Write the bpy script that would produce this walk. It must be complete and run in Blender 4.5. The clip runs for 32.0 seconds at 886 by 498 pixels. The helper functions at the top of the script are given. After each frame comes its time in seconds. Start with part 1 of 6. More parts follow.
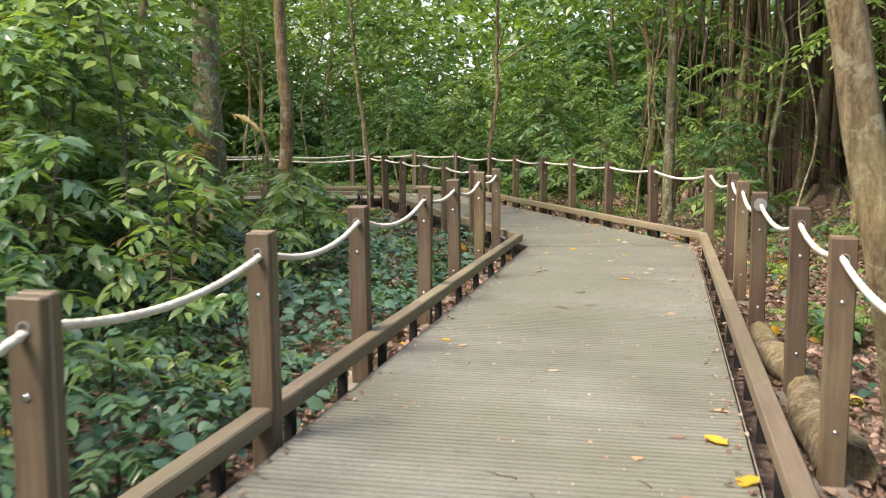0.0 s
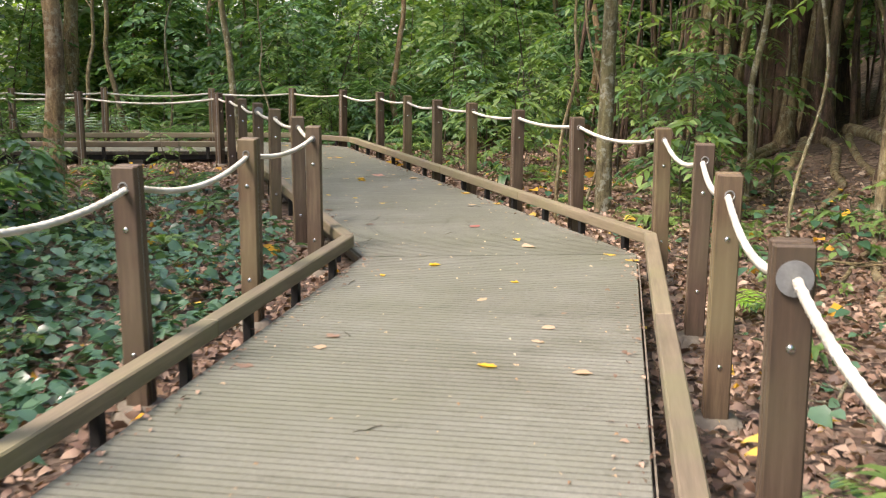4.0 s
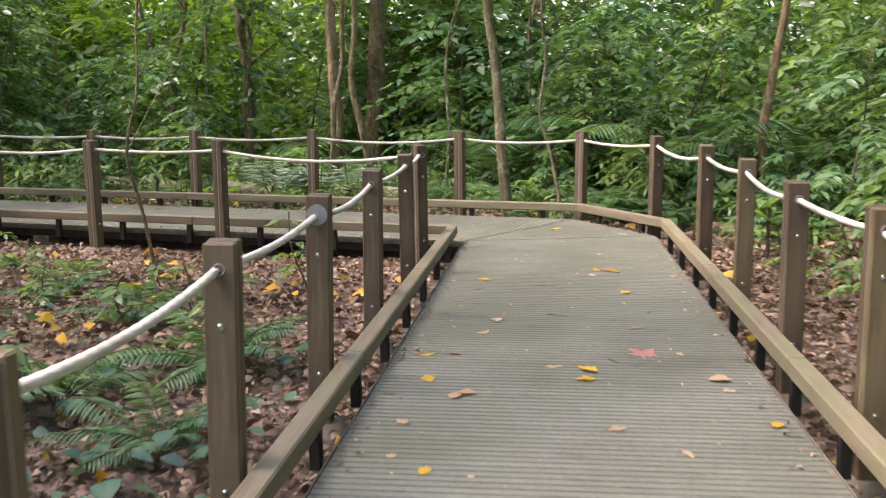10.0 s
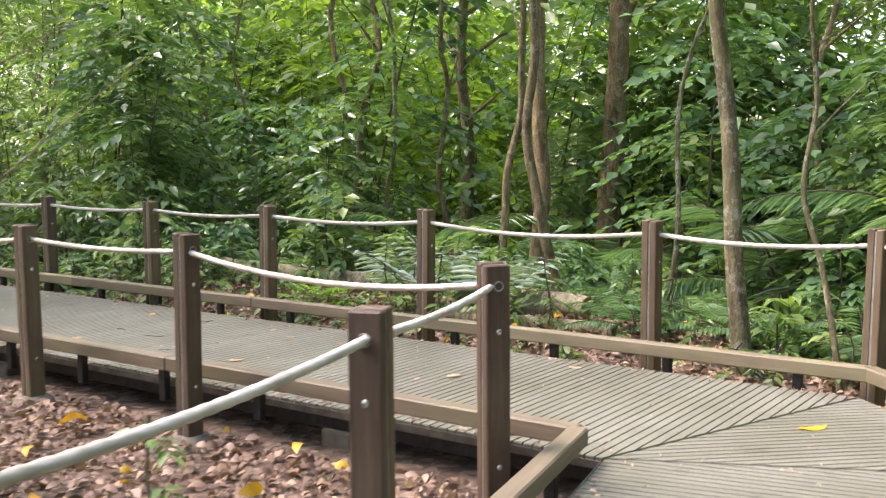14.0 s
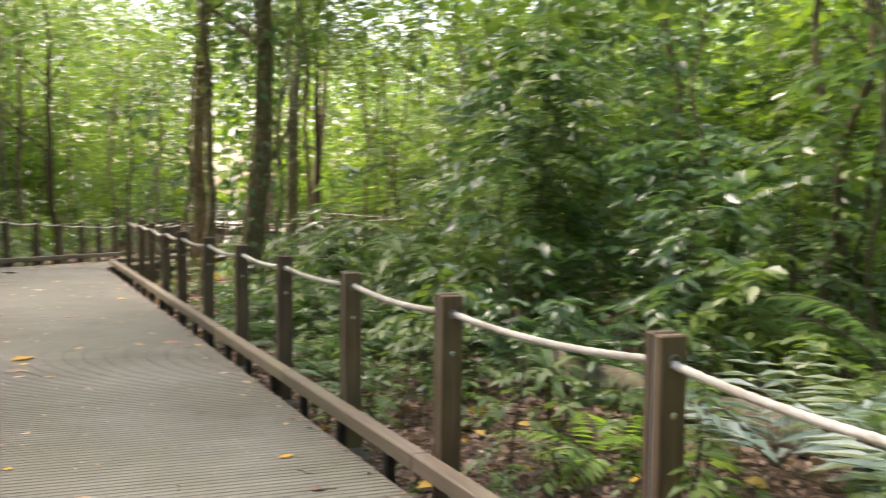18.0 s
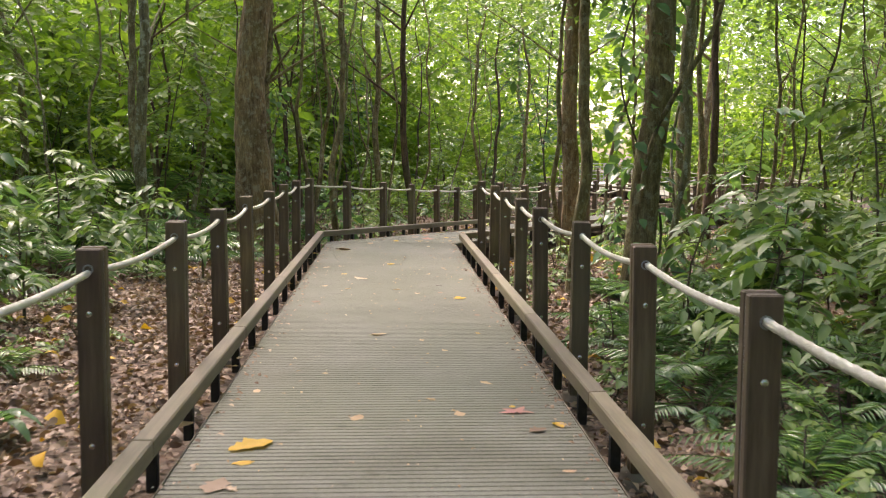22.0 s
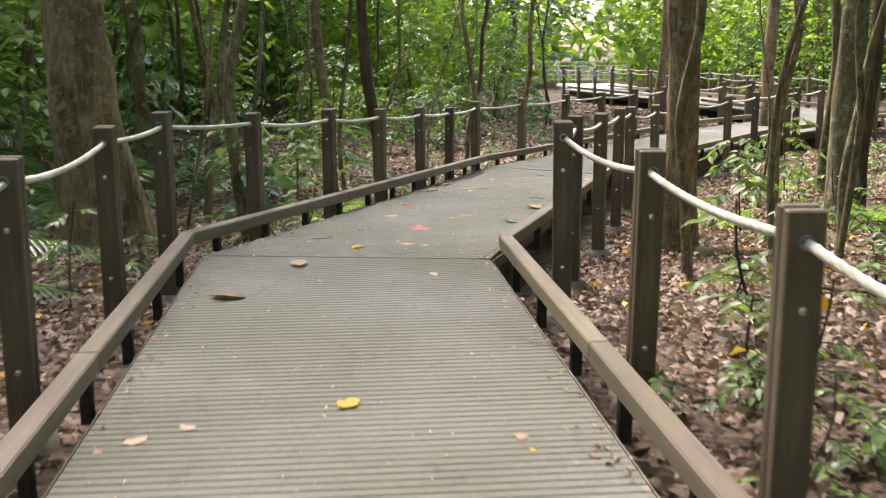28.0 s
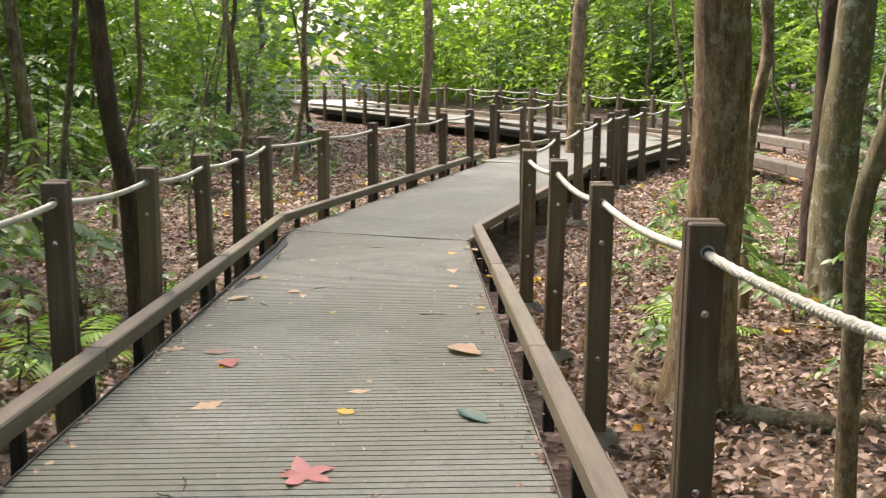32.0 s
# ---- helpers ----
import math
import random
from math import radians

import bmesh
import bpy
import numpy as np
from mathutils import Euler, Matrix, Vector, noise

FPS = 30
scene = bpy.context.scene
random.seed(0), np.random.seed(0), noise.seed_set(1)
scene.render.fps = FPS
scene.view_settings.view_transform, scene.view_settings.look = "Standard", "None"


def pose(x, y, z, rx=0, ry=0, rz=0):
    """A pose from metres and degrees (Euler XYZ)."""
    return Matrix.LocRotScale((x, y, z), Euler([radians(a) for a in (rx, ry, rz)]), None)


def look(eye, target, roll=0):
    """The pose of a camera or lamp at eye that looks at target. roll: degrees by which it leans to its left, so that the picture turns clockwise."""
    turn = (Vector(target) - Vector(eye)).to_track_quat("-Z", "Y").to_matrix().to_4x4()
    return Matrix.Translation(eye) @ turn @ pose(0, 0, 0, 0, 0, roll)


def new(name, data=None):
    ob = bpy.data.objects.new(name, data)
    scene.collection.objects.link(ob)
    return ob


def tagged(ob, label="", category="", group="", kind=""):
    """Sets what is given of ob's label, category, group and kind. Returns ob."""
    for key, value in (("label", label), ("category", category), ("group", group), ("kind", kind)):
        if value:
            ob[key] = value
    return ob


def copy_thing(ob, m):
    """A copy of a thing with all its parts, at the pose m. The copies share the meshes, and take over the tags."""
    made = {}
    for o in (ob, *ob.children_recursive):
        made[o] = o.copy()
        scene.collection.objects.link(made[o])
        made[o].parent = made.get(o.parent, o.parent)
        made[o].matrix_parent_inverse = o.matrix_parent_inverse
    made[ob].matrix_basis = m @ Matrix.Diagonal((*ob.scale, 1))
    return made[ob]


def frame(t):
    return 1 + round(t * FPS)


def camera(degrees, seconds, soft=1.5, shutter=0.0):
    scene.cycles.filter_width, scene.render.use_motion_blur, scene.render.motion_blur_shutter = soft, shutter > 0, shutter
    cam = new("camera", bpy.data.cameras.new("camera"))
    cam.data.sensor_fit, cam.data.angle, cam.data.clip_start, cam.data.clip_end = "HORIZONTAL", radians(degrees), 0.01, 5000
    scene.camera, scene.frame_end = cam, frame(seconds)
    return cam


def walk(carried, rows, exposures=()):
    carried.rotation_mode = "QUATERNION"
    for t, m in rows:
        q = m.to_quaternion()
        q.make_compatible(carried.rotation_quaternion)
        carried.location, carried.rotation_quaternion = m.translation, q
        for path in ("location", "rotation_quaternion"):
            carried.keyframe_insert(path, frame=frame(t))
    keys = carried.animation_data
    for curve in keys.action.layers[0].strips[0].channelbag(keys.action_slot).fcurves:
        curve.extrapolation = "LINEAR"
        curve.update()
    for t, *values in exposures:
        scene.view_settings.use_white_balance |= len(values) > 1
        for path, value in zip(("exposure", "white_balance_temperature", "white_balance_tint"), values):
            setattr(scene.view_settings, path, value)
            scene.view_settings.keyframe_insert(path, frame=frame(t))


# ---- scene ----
# camera path: seconds, x, y, z, yaw, pitch, roll
cam = camera(46.6, 32.0, soft=1.1, shutter=0.5)
PATH = [
    (0, 1.835, -3.706, 1.421, 0.23, -6.49, -0.10),
    (0.5, 1.945, -3.020, 1.441, -0.30, -6.51, -0.12),
    (1, 2.128, -2.322, 1.448, -1.31, -6.71, -0.19),
    (1.5, 2.275, -1.606, 1.436, -1.57, -6.85, -0.09),
    (2, 2.492, -0.950, 1.416, -1.74, -7.69, -0.17),
    (2.5, 2.675, -0.282, 1.418, -1.95, -8.74, -0.01),
    (4.5, 3.282, 2.056, 1.453, -2.08, -10.28, 0.35),
    (5, 3.395, 2.819, 1.481, -0.84, -8.95, 0.51),
    (5.5, 3.582, 3.552, 1.479, 0.49, -7.85, 0.29),
    (6, 3.770, 4.280, 1.458, 1.19, -7.17, 0.35),
    (6.5, 3.913, 4.897, 1.453, -0.03, -7.54, 0.36),
    (7, 3.939, 5.461, 1.423, -0.37, -9.04, 0.45),
    (7.5, 3.990, 5.937, 1.433, 0.29, -9.99, 0.26),
    (8, 3.968, 6.500, 1.421, 2.12, -10.76, 0.33),
    (8.5, 3.914, 7.121, 1.443, 7.31, -10.70, 0.27),
    (9, 3.856, 7.770, 1.457, 11.60, -9.94, -0.08),
    (9.5, 3.770, 8.443, 1.476, 17.09, -9.30, -0.27),
    (10, 3.744, 9.139, 1.473, 20.70, -8.90, -0.48),
    (10.5, 3.699, 9.815, 1.452, 23.32, -8.66, -0.39),
    (11, 3.664, 10.503, 1.440, 25.71, -8.64, -0.20),
    (11.5, 3.635, 11.148, 1.430, 26.53, -8.43, -0.12),
    (12, 3.546, 11.762, 1.424, 27.48, -7.97, -0.29),
    (12.5, 3.420, 12.411, 1.423, 28.78, -7.54, -0.32),
    (13, 3.113, 13.046, 1.441, 32.44, -6.86, -0.04),
    (13.5, 2.825, 13.642, 1.450, 35.76, -6.09, -0.11),
    (15.5, 2.481, 16.047, 1.438, 38.76, -4.13, 0.26),
    (16, 2.231, 16.639, 1.444, 43.78, -3.96, 0.33),
    (16.5, 1.930, 17.203, 1.463, 50.12, -3.48, 0.57),
    (17, 1.628, 17.723, 1.466, 54.18, -2.86, 0.57),
    (17.5, 1.189, 18.185, 1.470, 60.71, -2.75, 0.86),
    (18, 0.749, 18.604, 1.457, 68.63, -3.06, 0.73),
    (18.5, 0.251, 18.914, 1.450, 78.26, -3.50, 0.42),
    (19, -0.263, 19.111, 1.448, 83.58, -3.71, 0.45),
    (19.5, -0.879, 19.092, 1.414, 86.95, -4.10, 0.78),
    (20, -1.449, 19.066, 1.411, 88.49, -5.28, 0.75),
    (20.5, -2.046, 19.037, 1.399, 88.89, -5.83, 0.73),
    (21, -2.633, 19.110, 1.413, 89.11, -5.92, 0.50),
    (21.5, -3.248, 19.184, 1.419, 89.08, -5.83, 0.44),
    (22, -3.861, 19.278, 1.415, 89.02, -5.50, 0.35),
    (22.5, -4.474, 19.293, 1.402, 89.27, -5.61, 0.23),
    (23, -5.084, 19.290, 1.395, 90.05, -5.97, 0.14),
    (23.5, -5.751, 19.313, 1.381, 90.35, -6.48, 0.07),
    (24, -6.276, 19.300, 1.390, 90.84, -6.65, -0.05),
    (24.5, -6.936, 19.237, 1.424, 91.05, -7.14, -0.07),
    (26.5, -10.459, 19.280, 1.420, 90.51, -7.08, -0.08),
    (27, -11.162, 19.200, 1.403, 89.89, -8.83, -0.03),
    (27.5, -11.858, 19.130, 1.409, 88.54, -10.99, -0.14),
    (28, -12.578, 18.985, 1.404, 86.42, -11.10, -0.09),
    (28.5, -13.312, 18.898, 1.432, 84.89, -10.83, -0.20),
    (29, -14.044, 18.890, 1.440, 83.05, -10.38, -0.26),
    (29.5, -14.751, 18.793, 1.431, 81.56, -10.21, -0.11),
    (30, -15.509, 18.671, 1.434, 79.69, -9.76, 0.32),
    (30.5, -16.147, 18.655, 1.410, 77.32, -9.95, 0.50),
    (31, -16.746, 18.595, 1.374, 74.54, -10.25, 0.59),
    (31.5, -17.203, 18.607, 1.404, 72.65, -10.37, 0.62),
    (32, -17.480, 18.617, 1.390, 70.47, -10.36, 0.42),
]


def eye_pose(x, y, z, yaw, pitch, roll):
    a, b = radians(yaw), radians(pitch)
    ahead = Vector((-math.sin(a) * math.cos(b), math.cos(a) * math.cos(b), math.sin(b)))
    eye = Vector((x, y, z))
    return look(eye, eye + ahead, roll)


walk(cam, [(t, eye_pose(*p)) for t, *p in PATH], [(0.0, 1.65, 7000.0, 17.0), (5.0, 1.64, 6800.0, 20.0), (8.0, 1.78, 6700.0, 21.0), (11.0, 2.07, 6650.0, 24.0), (13.0, 2.27, 6600.0, 25.0), (16.0, 2.35, 6700.0, 26.0), (18.0, 2.03, 7100.0, 25.0), (20.0, 1.98, 7100.0, 24.0), (22.0, 2.02, 7100.0, 24.0), (24.0, 2.04, 6950.0, 23.0), (27.0, 2.03, 6650.0, 23.0), (30.0, 2.12, 6600.0, 22.0), (32.0, 2.03, 6700.0, 21.0)])

# ---- light ----
world = bpy.data.worlds.new("world")
scene.world = world
world.use_nodes = True
wn = world.node_tree
sky = wn.nodes.new("ShaderNodeTexSky")
sky.sky_type = "NISHITA"
sky.sun_disc = False
sky.sun_elevation, sky.sun_rotation = radians(58), radians(250)
sky.air_density, sky.dust_density, sky.ozone_density = 1.0, 3.0, 0.6
wn.links.new(sky.outputs[0], wn.nodes["Background"].inputs[0])
wn.nodes["Background"].inputs[1].default_value = 0.15
sun_data = bpy.data.lights.new("sun", "SUN")
sun_data.energy, sun_data.angle, sun_data.color = 2.2, radians(20), (1.0, 0.95, 0.86)
sun = new("sun", sun_data)
sun.matrix_world = look((-12, 10, 20), (0, 17, 0))

# ---- materials ----


def mat_new(name, rough=0.7, metal=0.0):
    m = bpy.data.materials.new(name)
    m.use_nodes = True
    nt = m.node_tree
    b = nt.nodes["Principled BSDF"]
    b.inputs["Roughness"].default_value = rough
    b.inputs["Metallic"].default_value = metal
    return m, nt, b


def node(nt, kind, **sets):
    n = nt.nodes.new("ShaderNode" + kind)
    for k, v in sets.items():
        if k == "op":
            n.operation = v
        elif k == "blend":
            n.blend_type = v
        elif k == "dtype":
            n.data_type = v
        else:
            n.inputs[k.replace("_", " ")].default_value = v
    return n


def ramp(nt, fac, stops):
    r = nt.nodes.new("ShaderNodeValToRGB")
    e = r.color_ramp.elements
    while len(e) > 1:
        e.remove(e[-1])
    e[0].position, e[0].color = stops[0][0], (*stops[0][1], 1)
    for p, c in stops[1:]:
        x = e.new(p)
        x.color = (*c, 1)
    nt.links.new(fac, r.inputs[0])
    return r.outputs[0]


def mixc(nt, fac, a, b, blend="MIX"):
    m = nt.nodes.new("ShaderNodeMix")
    m.data_type, m.blend_type = "RGBA", blend
    for sock, v in ((m.inputs[0], fac), (m.inputs[6], a), (m.inputs[7], b)):
        if hasattr(v, "is_linked"):
            nt.links.new(v, sock)
        else:
            sock.default_value = v if isinstance(v, float) else (*v, 1)
    return m.outputs[2]


def coords(nt, scale=(1, 1, 1), world_space=True):
    if world_space:
        src = nt.nodes.new("ShaderNodeNewGeometry").outputs["Position"]
    else:
        src = nt.nodes.new("ShaderNodeTexCoord").outputs["Object"]
    mp = nt.nodes.new("ShaderNodeMapping")
    mp.inputs["Scale"].default_value = scale
    nt.links.new(src, mp.inputs[0])
    return mp.outputs[0]


def noise_tex(nt, vec, scale, detail=4.0, rough=0.55):
    n = node(nt, "TexNoise", Scale=scale, Detail=detail, Roughness=rough)
    nt.links.new(vec, n.inputs["Vector"])
    return n.outputs["Fac"]


def bump(nt, b, height, strength, dist=0.01):
    n = node(nt, "Bump", Strength=strength, Distance=dist)
    nt.links.new(height, n.inputs["Height"])
    nt.links.new(n.outputs[0], b.inputs["Normal"])


def timber(name, dark, mid, light, moss, grain=(30, 30, 2.5), rough=0.62, pale=(1.42, 1.38, 1.12)):
    """Weathered composite timber: streaks along local z, per-piece tint, faint moss."""
    m, nt, b = mat_new(name, rough)
    v = coords(nt, grain, False)
    g = noise_tex(nt, v, 1.0, 6.0, 0.65)
    base = ramp(nt, g, [(0.26, dark), (0.5, mid), (0.76, light)])
    big = noise_tex(nt, coords(nt), 2.3, 5.0)
    blot = ramp(nt, big, [(0.42, (0, 0, 0)), (0.68, (1, 1, 1))])
    sep = nt.nodes.new("ShaderNodeSeparateColor")
    nt.links.new(blot, sep.inputs[0])
    fac = node(nt, "Math", op="MULTIPLY")
    fac.inputs[1].default_value = 0.68
    nt.links.new(sep.outputs[0], fac.inputs[0])
    col = mixc(nt, fac.outputs[0], base, moss)
    info = nt.nodes.new("ShaderNodeObjectInfo")
    tint = ramp(nt, info.outputs["Random"], [(0.0, (0.74, 0.67, 0.64)), (0.45, (0.98, 0.94, 0.9)), (0.75, (1.12, 1.08, 0.98)), (1.0, pale)])
    nt.links.new(mixc(nt, 1.0, col, tint, "MULTIPLY"), b.inputs["Base Color"])
    bump(nt, b, g, 0.35, 0.004)
    return m


M_POST = timber("post_timber", (0.05, 0.031, 0.021), (0.102, 0.069, 0.045), (0.168, 0.124, 0.083), (0.135, 0.115, 0.067))
M_KERB = timber("kerb_timber", (0.118, 0.097, 0.068), (0.179, 0.148, 0.104), (0.25, 0.213, 0.155), (0.172, 0.167, 0.093), (1.6, 22, 22), 0.62, (1.2, 1.15, 1.05))


def deck_material():
    m, nt, b = mat_new("deck_slat", 0.72)
    v = coords(nt, (1, 1, 1))
    big = noise_tex(nt, v, 0.9, 6.0, 0.6)
    fine = noise_tex(nt, v, 38.0, 5.0, 0.7)
    base = ramp(nt, big, [(0.3, (0.126, 0.124, 0.092)), (0.5, (0.174, 0.174, 0.14)), (0.72, (0.218, 0.219, 0.188))])
    grime = ramp(nt, fine, [(0.3, (0.72, 0.72, 0.68)), (0.6, (1.0, 1.0, 1.0)), (0.8, (1.15, 1.13, 1.08))])
    col = mixc(nt, 1.0, base, grime, "MULTIPLY")
    info = nt.nodes.new("ShaderNodeNewGeometry")
    tint = ramp(nt, info.outputs["Random Per Island"], [(0.0, (0.92, 0.92, 0.9)), (1.0, (1.07, 1.065, 1.05))])
    col = mixc(nt, 1.0, col, tint, "MULTIPLY")
    green = noise_tex(nt, v, 0.55, 4.0)
    gf = ramp(nt, green, [(0.42, (0, 0, 0)), (0.64, (0.55, 0.55, 0.55))])
    col = mixc(nt, gf, col, (0.13, 0.135, 0.088))
    spots = noise_tex(nt, v, 5.5, 5.0, 0.65)
    col = mixc(nt, 1.0, col, ramp(nt, spots, [(0.28, (0.7, 0.69, 0.66)), (0.42, (1.0, 1.0, 1.0)), (0.66, (1.0, 1.0, 1.0)), (0.74, (1.22, 1.2, 1.16))]), "MULTIPLY")
    nt.links.new(col, b.inputs["Base Color"])
    bump(nt, b, fine, 0.3, 0.003)
    return m


M_DECK = deck_material()


def plain(name, c0, c1, scale, rough, metal=0.0, bumpy=0.2, dist=0.004):
    m, nt, b = mat_new(name, rough, metal)
    n = noise_tex(nt, coords(nt), scale, 5.0)
    nt.links.new(ramp(nt, n, [(0.3, c0), (0.7, c1)]), b.inputs["Base Color"])
    bump(nt, b, n, bumpy, dist)
    return m


M_STEEL = plain("black_steel", (0.012, 0.012, 0.013), (0.035, 0.033, 0.03), 20, 0.5, 0.3)
M_BOLT = plain("bolt_steel", (0.55, 0.55, 0.56), (0.75, 0.75, 0.75), 60, 0.25, 1.0, 0.05)
M_DISC = plain("grey_plate", (0.25, 0.25, 0.24), (0.36, 0.36, 0.35), 40, 0.45, 0.5)
M_CONC = plain("concrete", (0.11, 0.09, 0.066), (0.19, 0.165, 0.125), 14, 0.9, 0, 0.6, 0.01)


def rope_material():
    m, nt, b = mat_new("rope", 0.85)
    n = noise_tex(nt, coords(nt), 5.0, 5.0)
    f = noise_tex(nt, coords(nt), 140.0, 3.0)
    base = ramp(nt, n, [(0.3, (0.42, 0.39, 0.31)), (0.55, (0.60, 0.57, 0.49)), (0.8, (0.72, 0.70, 0.63))])
    nt.links.new(base, b.inputs["Base Color"])
    bump(nt, b, f, 0.5, 0.003)
    return m


M_ROPE = rope_material()


def leaf_material(name, stops, rough=0.45, trans=0.36, spread=0.12):
    """Leaf: colour varies per leaf; part of the light passes through."""
    m = bpy.data.materials.new(name)
    m.use_nodes = True
    nt = m.node_tree
    b = nt.nodes["Principled BSDF"]
    out = nt.nodes["Material Output"]
    b.inputs["Roughness"].default_value = rough
    geo = nt.nodes.new("ShaderNodeNewGeometry")
    patch = noise_tex(nt, coords(nt), 0.35, 3.0)
    add = node(nt, "Math", op="ADD")
    mul = node(nt, "Math", op="MULTIPLY")
    mul.inputs[1].default_value = 0.62
    nt.links.new(geo.outputs["Random Per Island"], mul.inputs[0])
    m2 = node(nt, "Math", op="MULTIPLY_ADD")
    m2.inputs[1].default_value, m2.inputs[2].default_value = 1.1, -0.36
    nt.links.new(patch, m2.inputs[0])
    nt.links.new(mul.outputs[0], add.inputs[0])
    nt.links.new(m2.outputs[0], add.inputs[1])
    col = ramp(nt, add.outputs[0], stops)
    nt.links.new(col, b.inputs["Base Color"])
    tr = nt.nodes.new("ShaderNodeBsdfTranslucent")
    bright = mixc(nt, 1.0, col, (1.5, 1.6, 0.75), "MULTIPLY")
    nt.links.new(bright, tr.inputs[0])
    ms = nt.nodes.new("ShaderNodeMixShader")
    ms.inputs[0].default_value = trans
    nt.links.new(b.outputs[0], ms.inputs[1])
    nt.links.new(tr.outputs[0], ms.inputs[2])
    nt.links.new(ms.outputs[0], out.inputs[0])
    return m


M_LEAF = leaf_material("leaf_green", [(0.0, (0.052, 0.105, 0.034)), (0.35, (0.102, 0.182, 0.054)), (0.7, (0.162, 0.248, 0.066)), (1.0, (0.25, 0.335, 0.092))], 0.4)
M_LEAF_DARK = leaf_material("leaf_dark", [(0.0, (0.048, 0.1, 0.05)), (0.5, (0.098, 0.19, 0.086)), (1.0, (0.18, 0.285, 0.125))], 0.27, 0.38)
# brighter, yellower copy of the leaf green: sunlight put into the colour
M_LEAF_SUN_TINT = leaf_material("leaf_sun_tint", [(0.0, (0.08, 0.15, 0.025)), (0.5, (0.16, 0.26, 0.04)), (1.0, (0.28, 0.38, 0.07))], 0.5, 0.55)
M_COVER = leaf_material("leaf_cover", [(0.0, (0.025, 0.065, 0.036)), (0.5, (0.055, 0.12, 0.068)), (1.0, (0.12, 0.2, 0.12))], 0.26, 0.2)
M_LITTER = leaf_material("litter", [(0.0, (0.042, 0.023, 0.015)), (0.28, (0.125, 0.07, 0.045)), (0.55, (0.235, 0.148, 0.1)), (0.8, (0.39, 0.275, 0.2)), (1.0, (0.56, 0.45, 0.36))], 0.6, 0.1)
M_YELLOW = leaf_material("leaf_yellow", [(0.0, (0.42, 0.20, 0.02)), (0.6, (0.62, 0.38, 0.03)), (1.0, (0.68, 0.56, 0.2))], 0.5, 0.2)
M_RED = leaf_material("leaf_red", [(0.0, (0.25, 0.05, 0.04)), (0.6, (0.38, 0.12, 0.1)), (1.0, (0.52, 0.3, 0.25))], 0.5, 0.15)
M_TAN = leaf_material("leaf_tan", [(0.0, (0.22, 0.11, 0.05)), (0.5, (0.42, 0.28, 0.17)), (1.0, (0.62, 0.53, 0.42))], 0.6, 0.15)


def bark(name, dark, mid, light, lichen, amount=0.4):
    """Fissured bark: vertical cracks, broad blotches, flaking patches of lichen and a mossy tinge."""
    m, nt, b = mat_new(name, 0.88)
    v = coords(nt, (1, 1, 0.2))
    g = noise_tex(nt, v, 21.0, 9.0, 0.76)
    fine = noise_tex(nt, coords(nt, (1, 1, 0.5)), 70.0, 6.0, 0.7)
    broad = noise_tex(nt, coords(nt, (1, 1, 0.45)), 3.4, 6.0, 0.68)
    base = ramp(nt, g, [(0.37, dark), (0.5, mid), (0.63, light)])
    base = mixc(nt, 1.0, base, ramp(nt, fine, [(0.34, (0.6, 0.58, 0.55)), (0.52, (1.0, 1.0, 1.0)), (0.68, (1.28, 1.27, 1.22))]), "MULTIPLY")
    base = mixc(nt, 1.0, base, ramp(nt, broad, [(0.36, (0.6, 0.58, 0.54)), (0.5, (1.0, 1.0, 1.0)), (0.64, (1.34, 1.3, 1.2))]), "MULTIPLY")
    moss = noise_tex(nt, coords(nt), 1.7, 5.0, 0.6)
    base = mixc(nt, ramp(nt, moss, [(0.48, (0, 0, 0)), (0.66, (0.5, 0.5, 0.5))]), base, tuple(0.5 * c + 0.5 * d for c, d in zip(mid, (0.15, 0.16, 0.05))))
    l = noise_tex(nt, coords(nt), 7.5, 8.0, 0.76)
    f = ramp(nt, l, [(0.53, (0, 0, 0)), (0.585, (amount, amount, amount))])
    nt.links.new(mixc(nt, f, base, lichen), b.inputs["Base Color"])
    bump(nt, b, g, 1.0, 0.035)
    return m


M_BRONZE = leaf_material("leaf_bronze", [(0.0, (0.13, 0.13, 0.04)), (0.5, (0.30, 0.22, 0.09)), (1.0, (0.42, 0.30, 0.15))], 0.5, 0.35)
M_BARK = bark("bark_brown", (0.08, 0.055, 0.026), (0.19, 0.142, 0.072), (0.31, 0.25, 0.142), (0.36, 0.35, 0.23), 0.55)
M_BARK_PALE = bark("bark_pale", (0.09, 0.074, 0.036), (0.19, 0.162, 0.085), (0.30, 0.262, 0.15), (0.43, 0.44, 0.35), 0.65)
M_BARK_RED = bark("bark_red", (0.105, 0.062, 0.028), (0.25, 0.162, 0.082), (0.38, 0.272, 0.155), (0.43, 0.39, 0.28), 0.5)
M_BARK_DARK = bark("bark_root", (0.03, 0.018, 0.012), (0.085, 0.05, 0.033), (0.16, 0.1, 0.068), (0.14, 0.1, 0.07), 0.3)
M_TWIG = bark("twig", (0.05, 0.042, 0.03), (0.09, 0.075, 0.052), (0.15, 0.13, 0.09), (0.10, 0.12, 0.06))


